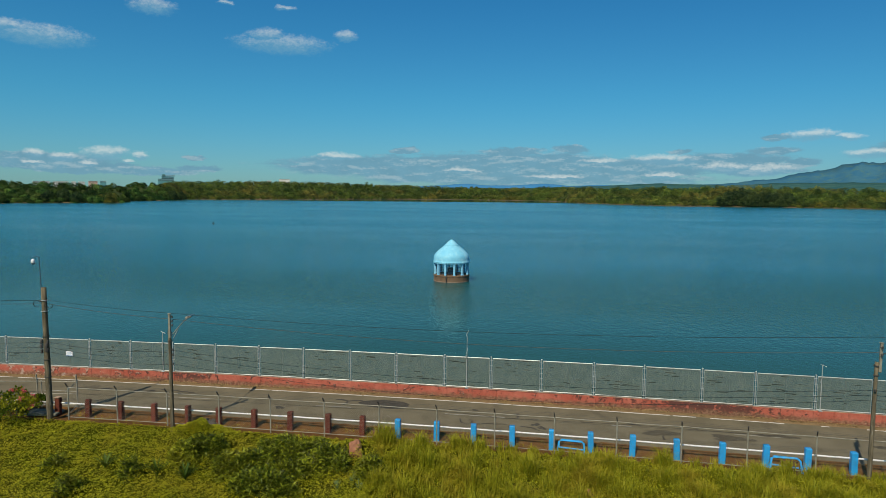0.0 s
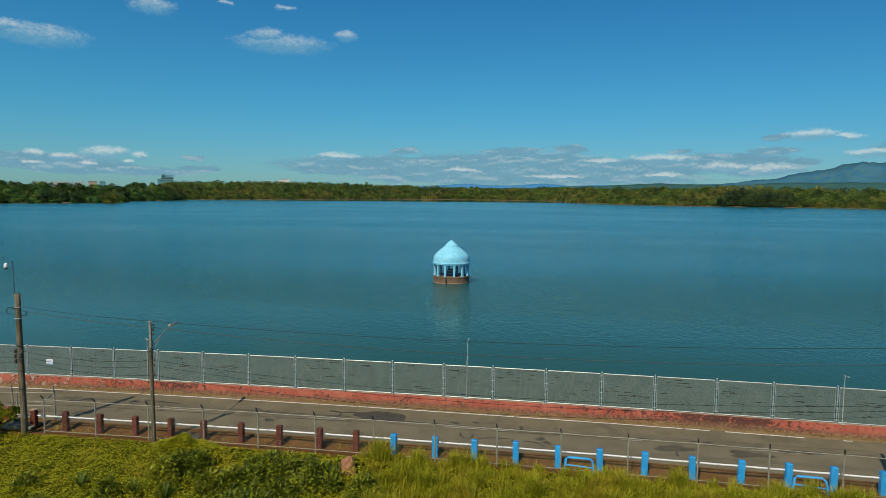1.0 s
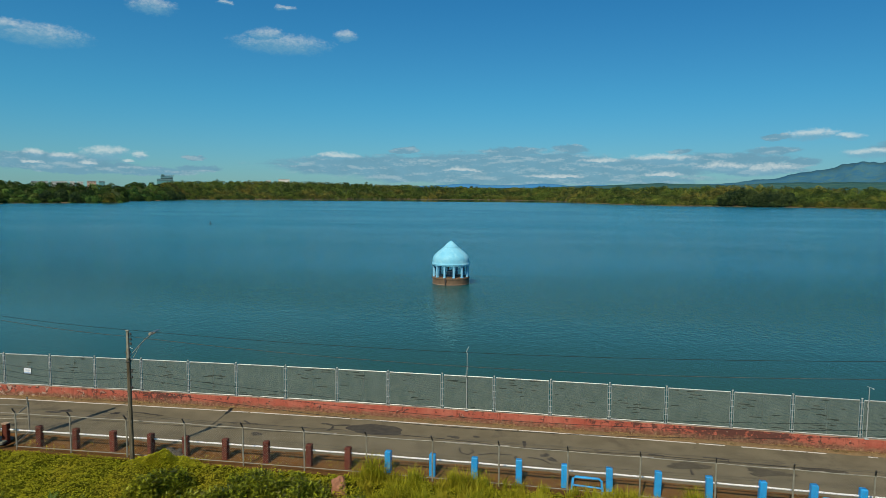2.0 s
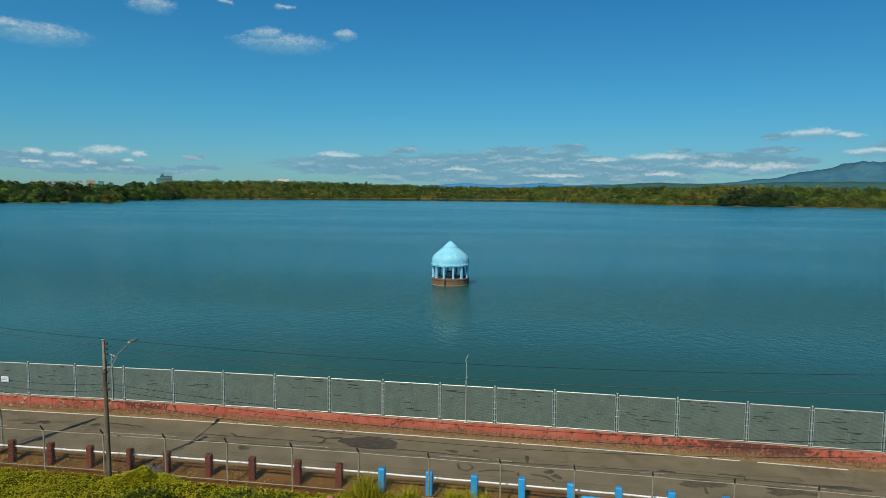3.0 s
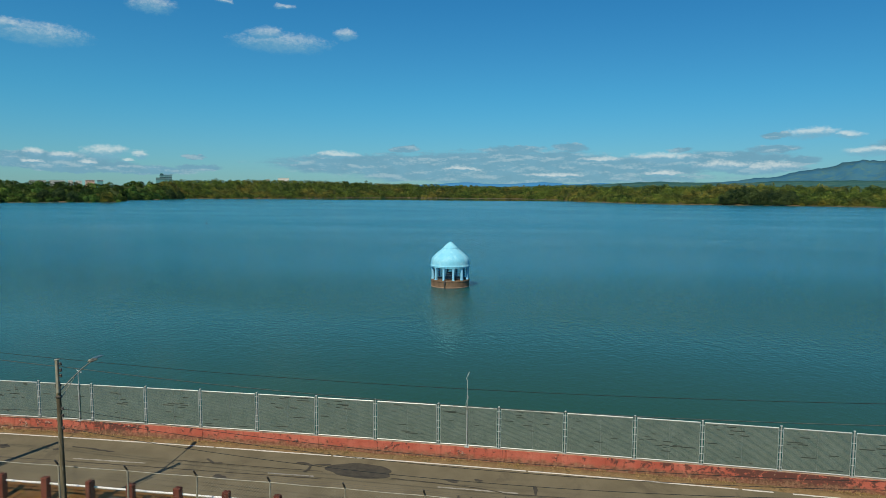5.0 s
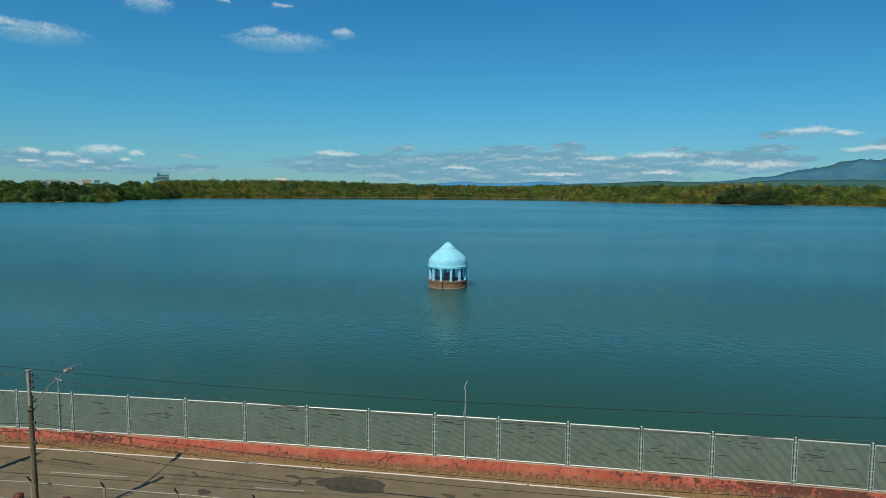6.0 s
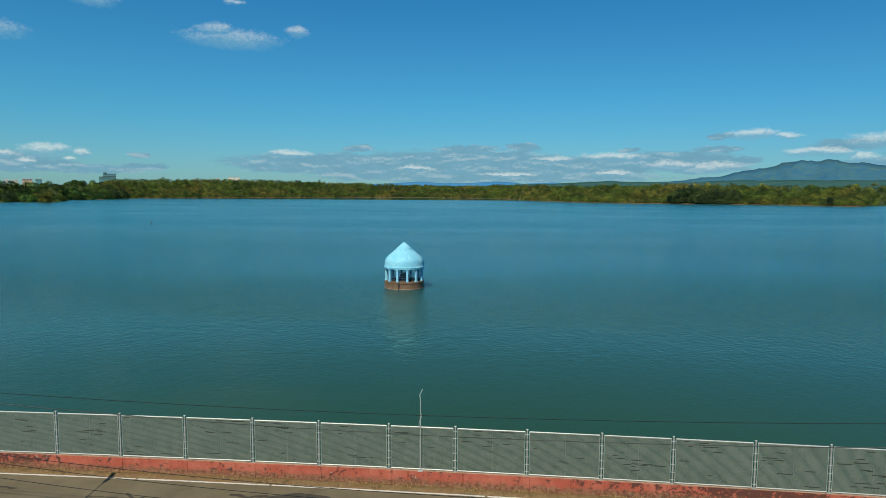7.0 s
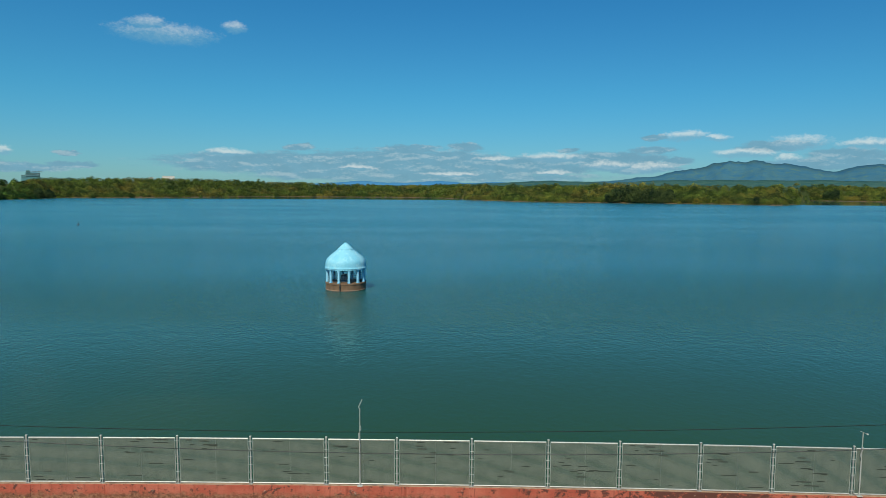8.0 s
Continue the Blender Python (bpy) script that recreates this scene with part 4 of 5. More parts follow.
pole2 = utility_pole(P2, 5.76, (0.02, -0.05), 0.06, 0.10, 0.075, "weathered brown pole with a grey steel top and street light")
insulators(pole2, [(0.2, -0.1, 5.62), (0.2, -0.1, 5.40), (0.2, -0.1, 5.2), (0.2, -0.1, 4.0), (0.2, -0.1, 3.75), (0.2, -0.1, 3.3)])
arm = part("lamp_arm", Shape().tube([(0.05, 0.02, 4.62), (-0.05, 0.7, 4.85), (-0.2, 1.5, 5.04), (-0.26, 1.95, 5.12)], 0.022, 7), M_OLD, pole2, "curved steel lamp arm with a brace")
part("brace", Shape().tube([(0.05, 0.0, 4.3), (-0.12, 1.05, 4.93)], 0.013, 6), M_OLD, arm)
head = part("lamp_head", Shape().box((-0.28, 2.10, 5.15), (0.16, 0.42, 0.07), 0.025).box((-0.28, 2.02, 5.20), (0.10, 0.2, 0.05), 0.02), M_OLD, arm, "flat grey street light head")
part("solar_panel", Shape().box((-0.29, 2.42, 5.21), (0.20, 0.42, 0.025), 0.006), M_INNER, head, "small dark solar panel on the light")

pole3 = utility_pole(P3, 5.76, (0.02, 0.02), 0.10, 0.095, 0.07, "weathered grey pole with a steel top beside the guard rail")
insulators(pole3, [(0.12, -0.17, 5.6), (0.12, -0.17, 5.3), (-0.02, -0.1, 3.8)])


def cable(name, a, b, sag, radius, material, label, steps=28):
    pts = []
    for i in range(steps + 1):
        t = i / steps
        p = Vector(a).lerp(Vector(b), t)
        p.z -= sag * 4 * t * (1 - t)
        pts.append(p)
    return tagged(new(name, Shape().tube(pts, radius, 5).mesh(name, material)), label=label, category="cable", group="overhead cables")


PX = {0: (-52.0, -7.3), 1: (P1[0] + 0.05, P1[1] + 0.16), 2: (P2[0] + 0.12, P2[1] + 0.12), 3: (P3[0] + 0.05, P3[1] + 0.12), 4: (47.0, -7.7)}
LINES = [((6.22, 6.13, 5.74, 5.97, 6.0), (0.3, 0.06, 0.44, 0.4), 0.009, M_CABLE), ((6.02, 5.95, 5.45, 5.33, 5.4), (0.3, 0.08, 0.56, 0.5), 0.012, M_CABLE_PALE),
         ((4.1, 3.96, 3.9, 3.75, 3.9), (0.5, 0.22, 0.75, 0.5), 0.009, M_CABLE), ((3.9, 3.7, 3.65, 3.55, 3.7), (0.5, 0.26, 0.85, 0.5), 0.009, M_CABLE),
         ((3.7, 3.45, 3.2, 3.35, 3.5), (0.5, 0.2, 0.95, 0.5), 0.009, M_CABLE)]
for heights, sags, radius, material in LINES:
    for i in range(4):
        cable("overhead_cable", (*PX[i], heights[i]), (*PX[i + 1], heights[i + 1]), sags[i], radius, material, "thin sagging overhead cable between the utility poles")

# ---- intake tower in the lake ----
TOWER = (-15.75, 86.36, WATER_Z)


def intake_tower():
    tower = thing("intake_tower", "pale blue domed intake tower on a brown drum in the lake", "tower", at=TOWER)
    part("drum", Shape().lathe([(0.01, -3), (3.42, -3), (3.42, 1.02), (3.47, 1.06), (3.50, 1.22), (3.46, 1.36), (0.01, 1.38)], 64), M_DRUM, tower, "stained brown concrete drum")
    part("waterline_band", Shape().lathe([(3.40, -0.1), (3.432, -0.1), (3.432, 0.13), (3.40, 0.14)], 64), M_RUBBLE, tower, "dark wet band at the waterline")
    for k in range(12):
        a = radians(30 * k + 18)
        x, y = 3.2 * math.cos(a), 3.2 * math.sin(a)
        column = part("column", Shape().box((x, y, 2.45), (0.34, 0.34, 2.20), 0.03, 30 * k + 18), M_TOWERPOST, tower, "pale blue square column")
        part("capital", Shape().box((x, y, 3.46), (0.42, 0.5, 0.2), 0.03, 30 * k + 18), M_TOWERPOST, column)
        part("plinth", Shape().box((x, y, 1.46), (0.42, 0.46, 0.16), 0.02, 30 * k + 18), M_TOWERPOST, column)
    for k in range(12):
        a0, a1 = radians(30 * k + 18), radians(30 * k + 48)
        for z in (1.7, 2.0, 2.3, 2.6, 2.9):
            part("railing_bar", Shape().tube([(2.95 * math.cos(a0 + (a1 - a0) * i / 4), 2.95 * math.sin(a0 + (a1 - a0) * i / 4), z) for i in range(5)], 0.024, 5), M_INNER, tower, "dark railing bar")
    part("machine_housing", Shape().lathe([(0.01, 1.38), (0.8, 1.38), (0.8, 2.3), (0.6, 2.5), (0.01, 2.5)], 24), M_INNER, tower, "dark hoist machinery under the dome")
    part("ring_beam", Shape().lathe([(2.9, 3.52), (3.44, 3.52), (3.52, 3.58), (3.52, 3.68), (3.46, 3.71), (3.47, 3.74), (3.56, 3.77), (3.55, 3.86), (3.46, 3.90), (2.9, 3.86)], 64), M_TOWER, tower)
    profile = [(3.52, 3.86), (3.46, 3.98), (3.44, 4.20), (3.43, 4.55), (3.37, 4.85), (3.24, 5.15), (3.01, 5.45), (2.68, 5.78), (2.31, 6.10), (1.92, 6.42), (1.5, 6.74), (1.36, 6.87),
               (1.375, 6.91), (1.24, 7.02), (0.95, 7.32), (0.7, 7.54), (0.45, 7.76), (0.26, 7.90), (0.12, 7.98), (0.01, 8.01)]
    part("dome", Shape().lathe(profile, 72), M_TOWER, tower, "weathered pale blue dome rising to a point", True)
    part("soffit", Shape().lathe([(0.01, 3.84), (3.3, 3.84)], 48), M_INNER, tower)
    part("drum_lip", Shape().lathe([(3.40, 0.10), (3.455, 0.10), (3.455, 0.20), (3.40, 0.22)], 64), M_CAP, tower, "pale tan lip low on the drum")
    for k in range(7):
        a = radians(205 + 21 * k)
        part("fallen_rubble", Shape().box((2.75 * math.cos(a), 2.75 * math.sin(a), 1.43), (0.5, 0.22, 0.12), 0.04, math.degrees(a) + 70), M_DRUM, tower, "brown debris on the drum top")
    part("gauge_pipe", Shape().tube([(-0.45, -3.52, -1.0), (-0.45, -3.56, 1.2), (-0.45, -3.4, 1.5)], 0.09, 8).box((-0.45, -3.55, 1.05), (0.34, 0.2, 0.5), 0.03), M_DARK, tower, "dark gauge pipe down the drum")


intake_tower()

buoy = thing("buoy", "small dark marker buoy floating on the lake", "buoy", at=(-172, 277.5, WATER_Z))
part("float", Shape().lathe([(0.01, -0.4), (0.5, -0.3), (0.6, 0.1), (0.4, 0.35), (0.01, 0.4)], 14), M_DARK, buoy, "", True)
part("mast", Shape().tube([(0, 0, 0.3), (0.05, 0, 1.5)], 0.07, 6).box((0.05, 0, 1.45), (0.4, 0.3, 0.4), 0.05), M_DARK, buoy)

# ---- tar marks on the road ----


def road_marks():
    tar = thing("tar_patches", "dark tar patches and sealed cracks in the asphalt", "road repair", kind="structure")
    seal = blob(-5.70, -1.95, 1.50, 0.66, 0.001, 5, 48, 0.13)
    part("large_patch", seal, M_TAR, tar)
    for i, (x, y, a, b) in enumerate([(-1.72, -2.19, 0.27, 0.16), (-0.68, -1.96, 0.14, 0.13), (1.65, -2.4, 0.1, 0.34), (2.61, -3.56, 0.2, 0.2), (2.92, -3.96, 0.18, 0.22), (-22.6, -2.08, 0.3, 0.25),
                                     (-19.8, -1.99, 0.25, 0.15), (-23.2, -2.34, 0.35, 0.12), (-11.2, -3.53, 0.3, 0.2), (8.75, -3.43, 0.8, 0.4), (12.0, -3.4, 0.9, 0.3), (14.3, -2.68, 0.8, 0.22), (11.6, -3.7, 0.5, 0.2), (19.0, -3.2, 0.8, 0.25)]):
        part("small_patch", blob(x, y, a, b, 0.001 + 0.0004 * i, i + 40, rough=0.45), M_STAIN if i >= 9 else M_TAR, tar)
    lines = [[(-1.3, -3.41), (-1.15, -3.95), (-0.79, -4.18), (-0.58, -3.8), (-0.76, -3.45)], [(-0.32, -4.09), (0.13, -3.86), (0.6, -3.83), (1.15, -3.77)], [(1.31, -3.89), (1.37, -4.24)],
             [(1.86, -3.97), (2.32, -3.98), (2.63, -4.19), (2.82, -4.42)], [(7.22, -2.44), (7.82, -2.52), (7.82, -2.75)], [(9.57, -2.39), (10.61, -2.38), (10.59, -2.75)], [(8.77, -3.69), (8.72, -4.35)],
             [(-19.38, -1.63), (-18.4, -1.74), (-17.16, -1.94)], [(-12.65, -1.97), (-12.13, -2.3), (-11.79, -2.19)], [(-8.61, -1.65), (-7.85, -1.76), (-7.1, -1.6)], [(-7.96, -2.49), (-7.84, -1.93)]]
    for i, pts in enumerate(lines):
        part("sealed_crack", ribbon(pts, 0.11 if i < 9 else 0.16, 0.0065 + 0.0003 * i, i), M_TAR, tar)
    for i, pts in enumerate([[(-4.2, -2.45), (-2.75, -2.5), (-0.58, -2.66), (0.52, -2.92), (3.65, -2.8), (7.2, -2.6), (14.0, -2.66)], [(-27, -3.2), (-19, -3.15), (-12, -3.1), (-7, -3.0)], [(-14, -2.3), (-9, -2.35), (-7.2, -2.3)]]):
        part("sealed_crack", ribbon(pts, 0.05, 0.010 + 0.0003 * i, i + 60), M_TAR, tar)


road_marks()


def lump(name, at, size, material, label, category, seed, group=""):
    """A rounded, uneven stone or heap."""
    bm = bmesh.new()
    bmesh.ops.create_icosphere(bm, subdivisions=3, radius=1.0)
    for p in bm.verts:
        k = 1 + 0.35 * noise.noise(p.co * 1.3 + Vector((seed, 0, 0))) + 0.12 * noise.noise(p.co * 4 + Vector((seed, 5, 0)))
        p.co = Vector((p.co.x * size[0], p.co.y * size[1], p.co.z * size[2])) * k
    data = bpy.data.meshes.new(name)
    bm.to_mesh(data)
    bm.free()
    data.materials.append(material)
    ob = new(name, data)
    ob.location = at
    return tagged(ob, label=label, category=category, group=group)


lump("earth_mound", (-5.5, -8.05, -0.15), (0.34, 0.3, 0.5), M_ROCK, "pinkish earth mound standing in the weeds", "mound", 3)
lump("earth_mound", (4.9, -9.6, -0.62), (0.16, 0.15, 0.26), M_ROCK, "small pinkish earth lump half hidden in grass", "mound", 8)
for i, (x, y, r) in enumerate([(-14.1, -6.15, 0.24), (-13.7, -6.35, 0.2), (-13.75, -6.0, 0.17), (-13.45, -6.55, 0.22)]):
    lump("rubble_stone", (x, y, r * 0.5 - 0.15), (r, r * 0.9, r * 0.8), M_RUBBLE, "dark grey broken stone on the soil verge", "stone", i + 20, "rubble stones")

# ---- growth on the bank ----
rng = np.random.default_rng(7)


def leaf_mesh(name, base, along, across, fold, material, plant=None):
    """Folded leaves: base points, length vectors, half-width vectors and lift vectors, all as arrays."""
    k = len(base)
    verts = np.empty((k, 4, 3))
    verts[:, 0] = base
    verts[:, 1] = base + along * 0.5 + across + fold
    verts[:, 2] = base + along
    verts[:, 3] = base + along * 0.5 - across + fold
    idx = np.arange(k)[:, None] * 4
    faces = np.concatenate([idx + [0, 1, 2], idx + [0, 2, 3]], axis=1).reshape(-1, 3)
    data = bpy.data.meshes.new(name)
    data.from_pydata(verts.reshape(-1, 3), [], faces)
    data.materials.append(material)
    if plant is not None:
        data.attributes.new("plant", "FLOAT", "POINT").data.foreach_set("value", np.repeat(plant, 4).astype(np.float32))
    return data


def unit(v):
    return v / np.linalg.norm(v, axis=1)[:, None]


SHRUB_SPOTS = [(-12.6, -9.25, 1.3, 0.95), (-8.0, -9.1, 2.3, 1.45), (-10.5, -9.9, 1.0, 0.8), (-8.7, -10.9, 1.7, 0.6), (-17.2, -11.9, 0.6, 0.4), (-15.1, -10.8, 0.45, 0.4), (-4.5, -9.5, 0.8, 0.5), (-18.9, -10.6, 0.5, 0.35)]


def shrubbiness(x, y):
    best = -1.0
    for cx, cy, rx, ry in SHRUB_SPOTS:
        best = max(best, 1 - ((x - cx) / rx) ** 2 - ((y - cy) / ry) ** 2)
    return best + 0.7 * noise.noise((x * 1.3, y * 1.3, 2.0))


def grassiness(x, y):
    return (x + 4.8) * 0.5 + 1.2 * noise.noise((x * 0.5, y * 0.5, 8.0))


def cover_height(x, y):
    h = 0.16 + 0.30 * (0.5 + noise.noise((x * 0.55, y * 0.7, 1.0))) + 0.20 * noise.noise((x * 1.8, y * 1.8, 3.0)) + 0.13 * noise.noise((x * 4.3, y * 4.3, 6.0))
    mound = (0.40 + 0.5 * noise.noise((x * 1.6, y * 1.6, 7.0))) * math.exp(-((x + 13.5) / 0.85) ** 2 - ((y + 7.45) / 0.55) ** 2)
    return max(0.06, h) * min(1.0, max(0.15, (-7.0 - y) / 0.8)) + mound


def growth():
    # creeping ground cover
    n = 200000
    x, y = rng.uniform(-29, 22, n), rng.uniform(-14.0, -7.15, n)
    x[:9000], y[:9000] = rng.normal(-13.5, 0.6, 9000), np.clip(rng.normal(-7.4, 0.35, 9000), -8.2, -6.75)
    dense = np.array([1.0 if grassiness(a, b) < 0.3 else 0.6 for a, b in zip(x, y)])
    dense *= np.array([0.25 if -19 < a < -3.5 and shrubbiness(a, b) > 0.1 else 1.0 for a, b in zip(x, y)])
    keep = rng.random(n) < dense
    x, y = x[keep], y[keep]
    n = len(x)
    top = np.array([cover_height(a, b) for a, b in zip(x, y)])
    z = np.array([bank_z(a, b) for a, b in zip(x, y)]) + top * (1 - 0.6 * rng.random(n) ** 2)
    size = rng.uniform(0.04, 0.095, n)
    turn = rng.uniform(0, 2 * np.pi, n)
    tilt = rng.uniform(-0.35, 0.55, n)
    along = np.stack([np.cos(turn) * np.cos(tilt), np.sin(turn) * np.cos(tilt), np.sin(tilt)], 1) * size[:, None]
    across = np.stack([-np.sin(turn), np.cos(turn), rng.uniform(-0.5, 0.5, n)], 1) * (size * 0.42)[:, None]
    fold = np.stack([np.zeros(n), np.zeros(n), size * rng.uniform(0.0, 0.25, n)], 1)
    tagged(new("ground_cover", leaf_mesh("ground_cover", np.stack([x, y, z], 1), along, across, fold, M_GROUNDCOVER)),
           label="yellow-green creeping weeds covering the bank", category="weeds", kind="stuff")
    # broad dark shrubs
    stems = []
    while len(stems) < 2300:
        a, b = rng.uniform(-20, -3.5), rng.uniform(-13.8, -7.7)
        if shrubbiness(a, b) > 0.05:
            stems.append((a, b, shrubbiness(a, b)))
    stems = np.array(stems)
    per = 17
    k = len(stems) * per
    sx, sy = np.repeat(stems[:, 0], per), np.repeat(stems[:, 1], per)
    lift = np.repeat(np.clip(stems[:, 2], 0.1, 1.0) * 0.75 + rng.uniform(0.0, 0.35, len(stems)), per) * np.sqrt(rng.random(k))
    ground = np.repeat(np.array([bank_z(a, b) for a, b in stems[:, :2]]), per)
    turn, tilt = rng.uniform(0, 2 * np.pi, k), rng.uniform(-0.2, 1.0, k)
    size = rng.uniform(0.10, 0.26, k)
    d = np.stack([np.cos(turn) * np.cos(tilt), np.sin(turn) * np.cos(tilt), np.sin(tilt)], 1)
    base = np.stack([sx + rng.normal(0, 0.09, k), sy + rng.normal(0, 0.09, k), ground + lift], 1)
    across = np.stack([-np.sin(turn), np.cos(turn), rng.uniform(-0.3, 0.3, k)], 1) * (size * 0.15)[:, None]
    fold = np.stack([np.zeros(k), np.zeros(k), size * 0.10], 1)
    tagged(new("shrubs", leaf_mesh("shrubs", base, d * size[:, None], across, fold, M_SHRUB, np.repeat(rng.random(len(stems)), per))), label="dense dark green long-leaved shrubs on the bank", category="shrubs", kind="stuff")
    # tall grass in tussocks
    tufts = []
    while len(tufts) < 1900:
        a, b = rng.uniform(-5.6, 22), rng.uniform(-14.0, -7.0)
        if grassiness(a, b) > 0.1 and (b < -7.6 or noise.noise((a * 0.6, 3.3, 0)) > -0.2 or rng.random() < 0.45):
            tufts.append((a, b, rng.uniform(0.42, 0.9) * (0.75 if b > -7.8 else 1.0)))
    for a, b, h in [(-4.35, -7.2, 1.25), (-4.1, -7.4, 1.15), (-4.7, -7.5, 0.9), (-1.0, -7.3, 0.95), (-0.5, -7.4, 1.0), (0.1, -7.3, 0.9), (13.2, -7.3, 0.9), (13.7, -7.4, 0.95), (14.6, -7.3, 0.85), (15.0, -7.5, 0.8)]:
        tufts += [(a + rng.normal(0, 0.15), b + rng.normal(0, 0.1), h * rng.uniform(0.8, 1.05)) for _ in range(4)]
    for _ in range(75):
        a, b = rng.uniform(-4.5, 21), rng.uniform(-13.0, -7.4)
        if grassiness(a, b) > 0.3:
            tufts += [(a + rng.normal(0, 0.13), b + rng.normal(0, 0.13), rng.uniform(0.95, 1.3)) for _ in range(6)]
    tufts = np.array(tufts)
    per = 42
    k = len(tufts) * per
    root = np.stack([np.repeat(tufts[:, 0], per) + rng.normal(0, 0.10, k), np.repeat(tufts[:, 1], per) + rng.normal(0, 0.10, k)], 1)
    ground = np.repeat(np.array([bank_z(a, b) for a, b in tufts[:, :2]]), per)
    tall = np.repeat(tufts[:, 2], per) * rng.uniform(0.55, 1.1, k)
    turn = rng.uniform(0, 2 * np.pi, k)
    lean = rng.uniform(0.15, 0.75, k)
    out = np.stack([np.cos(turn), np.sin(turn), np.zeros(k)], 1)
    side = np.stack([-np.sin(turn), np.cos(turn), np.zeros(k)], 1) * rng.uniform(0.007, 0.014, k)[:, None]
    p0 = np.concatenate([root, ground[:, None] - 0.02], 1)
    up = np.array([0, 0, 1.0])
    p1 = p0 + out * (tall * lean * 0.35)[:, None] + up * (tall * 0.62)[:, None]
    p2 = p0 + out * (tall * lean)[:, None] + up * (tall * (1.0 - 0.35 * lean))[:, None]
    verts = np.stack([p0 - side, p0 + side, p1 + side * 0.9, p1 - side * 0.9, p2], 1).reshape(-1, 3)
    idx = np.arange(k)[:, None] * 5
    quads, tris = idx + [0, 1, 2, 3], idx + [3, 2, 4]
    data = bpy.data.meshes.new("tall_grass")
    data.from_pydata(verts, [], quads.tolist() + tris.tolist())
    data.materials.append(M_GRASS)
    tagged(new("tall_grass", data), label="tall yellow-green grass tussocks on the bank", category="grass", kind="stuff")
    # dry tufts along the wall foot
    k = 11000
    x, y = rng.uniform(-34, 24, k), -0.17 - 0.33 * rng.random(k) ** 1.6
    keep = np.array([noise.noise((a * 0.8, 0.5, 0)) > -0.1 for a in x])
    x, y = x[keep], y[keep]
    k = len(x)
    turn, size = rng.uniform(0, 2 * np.pi, k), rng.uniform(0.05, 0.16, k)
    d = unit(np.stack([np.cos(turn), np.sin(turn) - 0.3, rng.uniform(0.4, 1.6, k)], 1)) * size[:, None]
    side = np.stack([-np.sin(turn), np.cos(turn), np.zeros(k)], 1) * 0.008
    tagged(new("dry_grass", leaf_mesh("dry_grass", np.stack([x, y, np.full(k, 0.02)], 1), d, side, d * 0, M_DRYGRASS)), label="dry straw-coloured grass along the wall foot", category="grass", kind="stuff")
    # weeds on the soil verge
    k = 2600
    x, y = rng.uniform(-24, 22, k), rng.uniform(-7.2, -6.0, k)
    keep = np.array([noise.noise((a * 0.9, b * 1.5, 6.5)) > 0.22 for a, b in zip(x, y)])
    x, y = x[keep], y[keep]
    k = len(x)
    turn, size = rng.uniform(0, 2 * np.pi, k), rng.uniform(0.06, 0.2, k)
    d = unit(np.stack([np.cos(turn), np.sin(turn), rng.uniform(0.4, 1.8, k)], 1)) * size[:, None]
    side = np.stack([-np.sin(turn), np.cos(turn), np.zeros(k)], 1) * 0.014
    tagged(new("verge_weeds", leaf_mesh("verge_weeds", np.stack([x, y, np.full(k, 0.03)], 1), d, side, d * 0, M_GRASS)), label="sparse green weeds on the soil verge", category="weeds", kind="stuff")


growth()


def flower_bush(at):
    bush = thing("flowering_bush", "leafy green bush with pink flowers beside the pole", "bush", at=at)
    n = 3600
    d = unit(rng.normal(0, 1, (n, 3)))
    d[:, 2] = np.abs(d[:, 2])
    lobes = np.array([(0, 0, 0.5, 0.75), (0.6, 0.2, 0.6, 0.6), (-0.8, -0.1, 0.5, 0.8), (0.2, -0.5, 0.3, 0.7), (0.9, 0.5, 0.75, 0.4), (-0.3, 0.4, 0.95, 0.55), (-1.6, 0.1, 0.55, 0.8)])
    pick = lobes[rng.integers(0, len(lobes), n)]
    base = pick[:, :3] + d * (pick[:, 3] * rng.uniform(0.55, 1.0, n))[:, None]
    size = rng.uniform(0.06, 0.15, n)
    along = unit(d + rng.normal(0, 0.6, (n, 3))) * size[:, None]
    across = unit(np.cross(along, rng.normal(0, 1, (n, 3)))) * (size * 0.36)[:, None]
    crown = new("leaves", leaf_mesh("leaves", base, along, across, along * 0.0, M_BUSH))
    crown.parent = bush
    k = 420
    heads = np.array([(0.75, 0.3, 1.15), (0.9, 0.45, 0.85), (0.45, -0.1, 1.1), (0.2, 0.35, 1.35), (-0.9, -0.2, 1.2), (0.85, 0.1, 0.75), (-1.6, 0, 1.1), (-0.3, 0.2, 1.4)])
    spot = heads[rng.integers(0, len(heads), k)] + rng.normal(0, 0.07, (k, 3))
    along = unit(rng.normal(0, 1, (k, 3))) * 0.06
    across = unit(np.cross(along, rng.normal(0, 1, (k, 3)))) * 0.025
    bloom = new("blossom", leaf_mesh("blossom", spot, along, across, along * 0, M_FLOWER))
    bloom.parent = bush
    tagged(bloom, label="clusters of pink blossom")
    part("stem", Shape().tube([(0, 0, -0.5), (0.05, 0, 0.5), (0.3, 0.1, 0.9)], 0.03, 6).tube([(0, 0, -0.5), (-0.4, 0, 0.4), (-0.7, 0, 0.8)], 0.025, 6), M_BARK, bush)


flower_bush((-23.75, -7.35, 0.0))
slab = thing("concrete_slab", "mossy grey concrete slab lying behind the bush", "slab", at=(-23.0, -6.35, 0.02))
part("slab", Shape().box((0, 0, 0), (1.7, 0.8, 0.14), 0.03, 8), M_SLAB, slab)



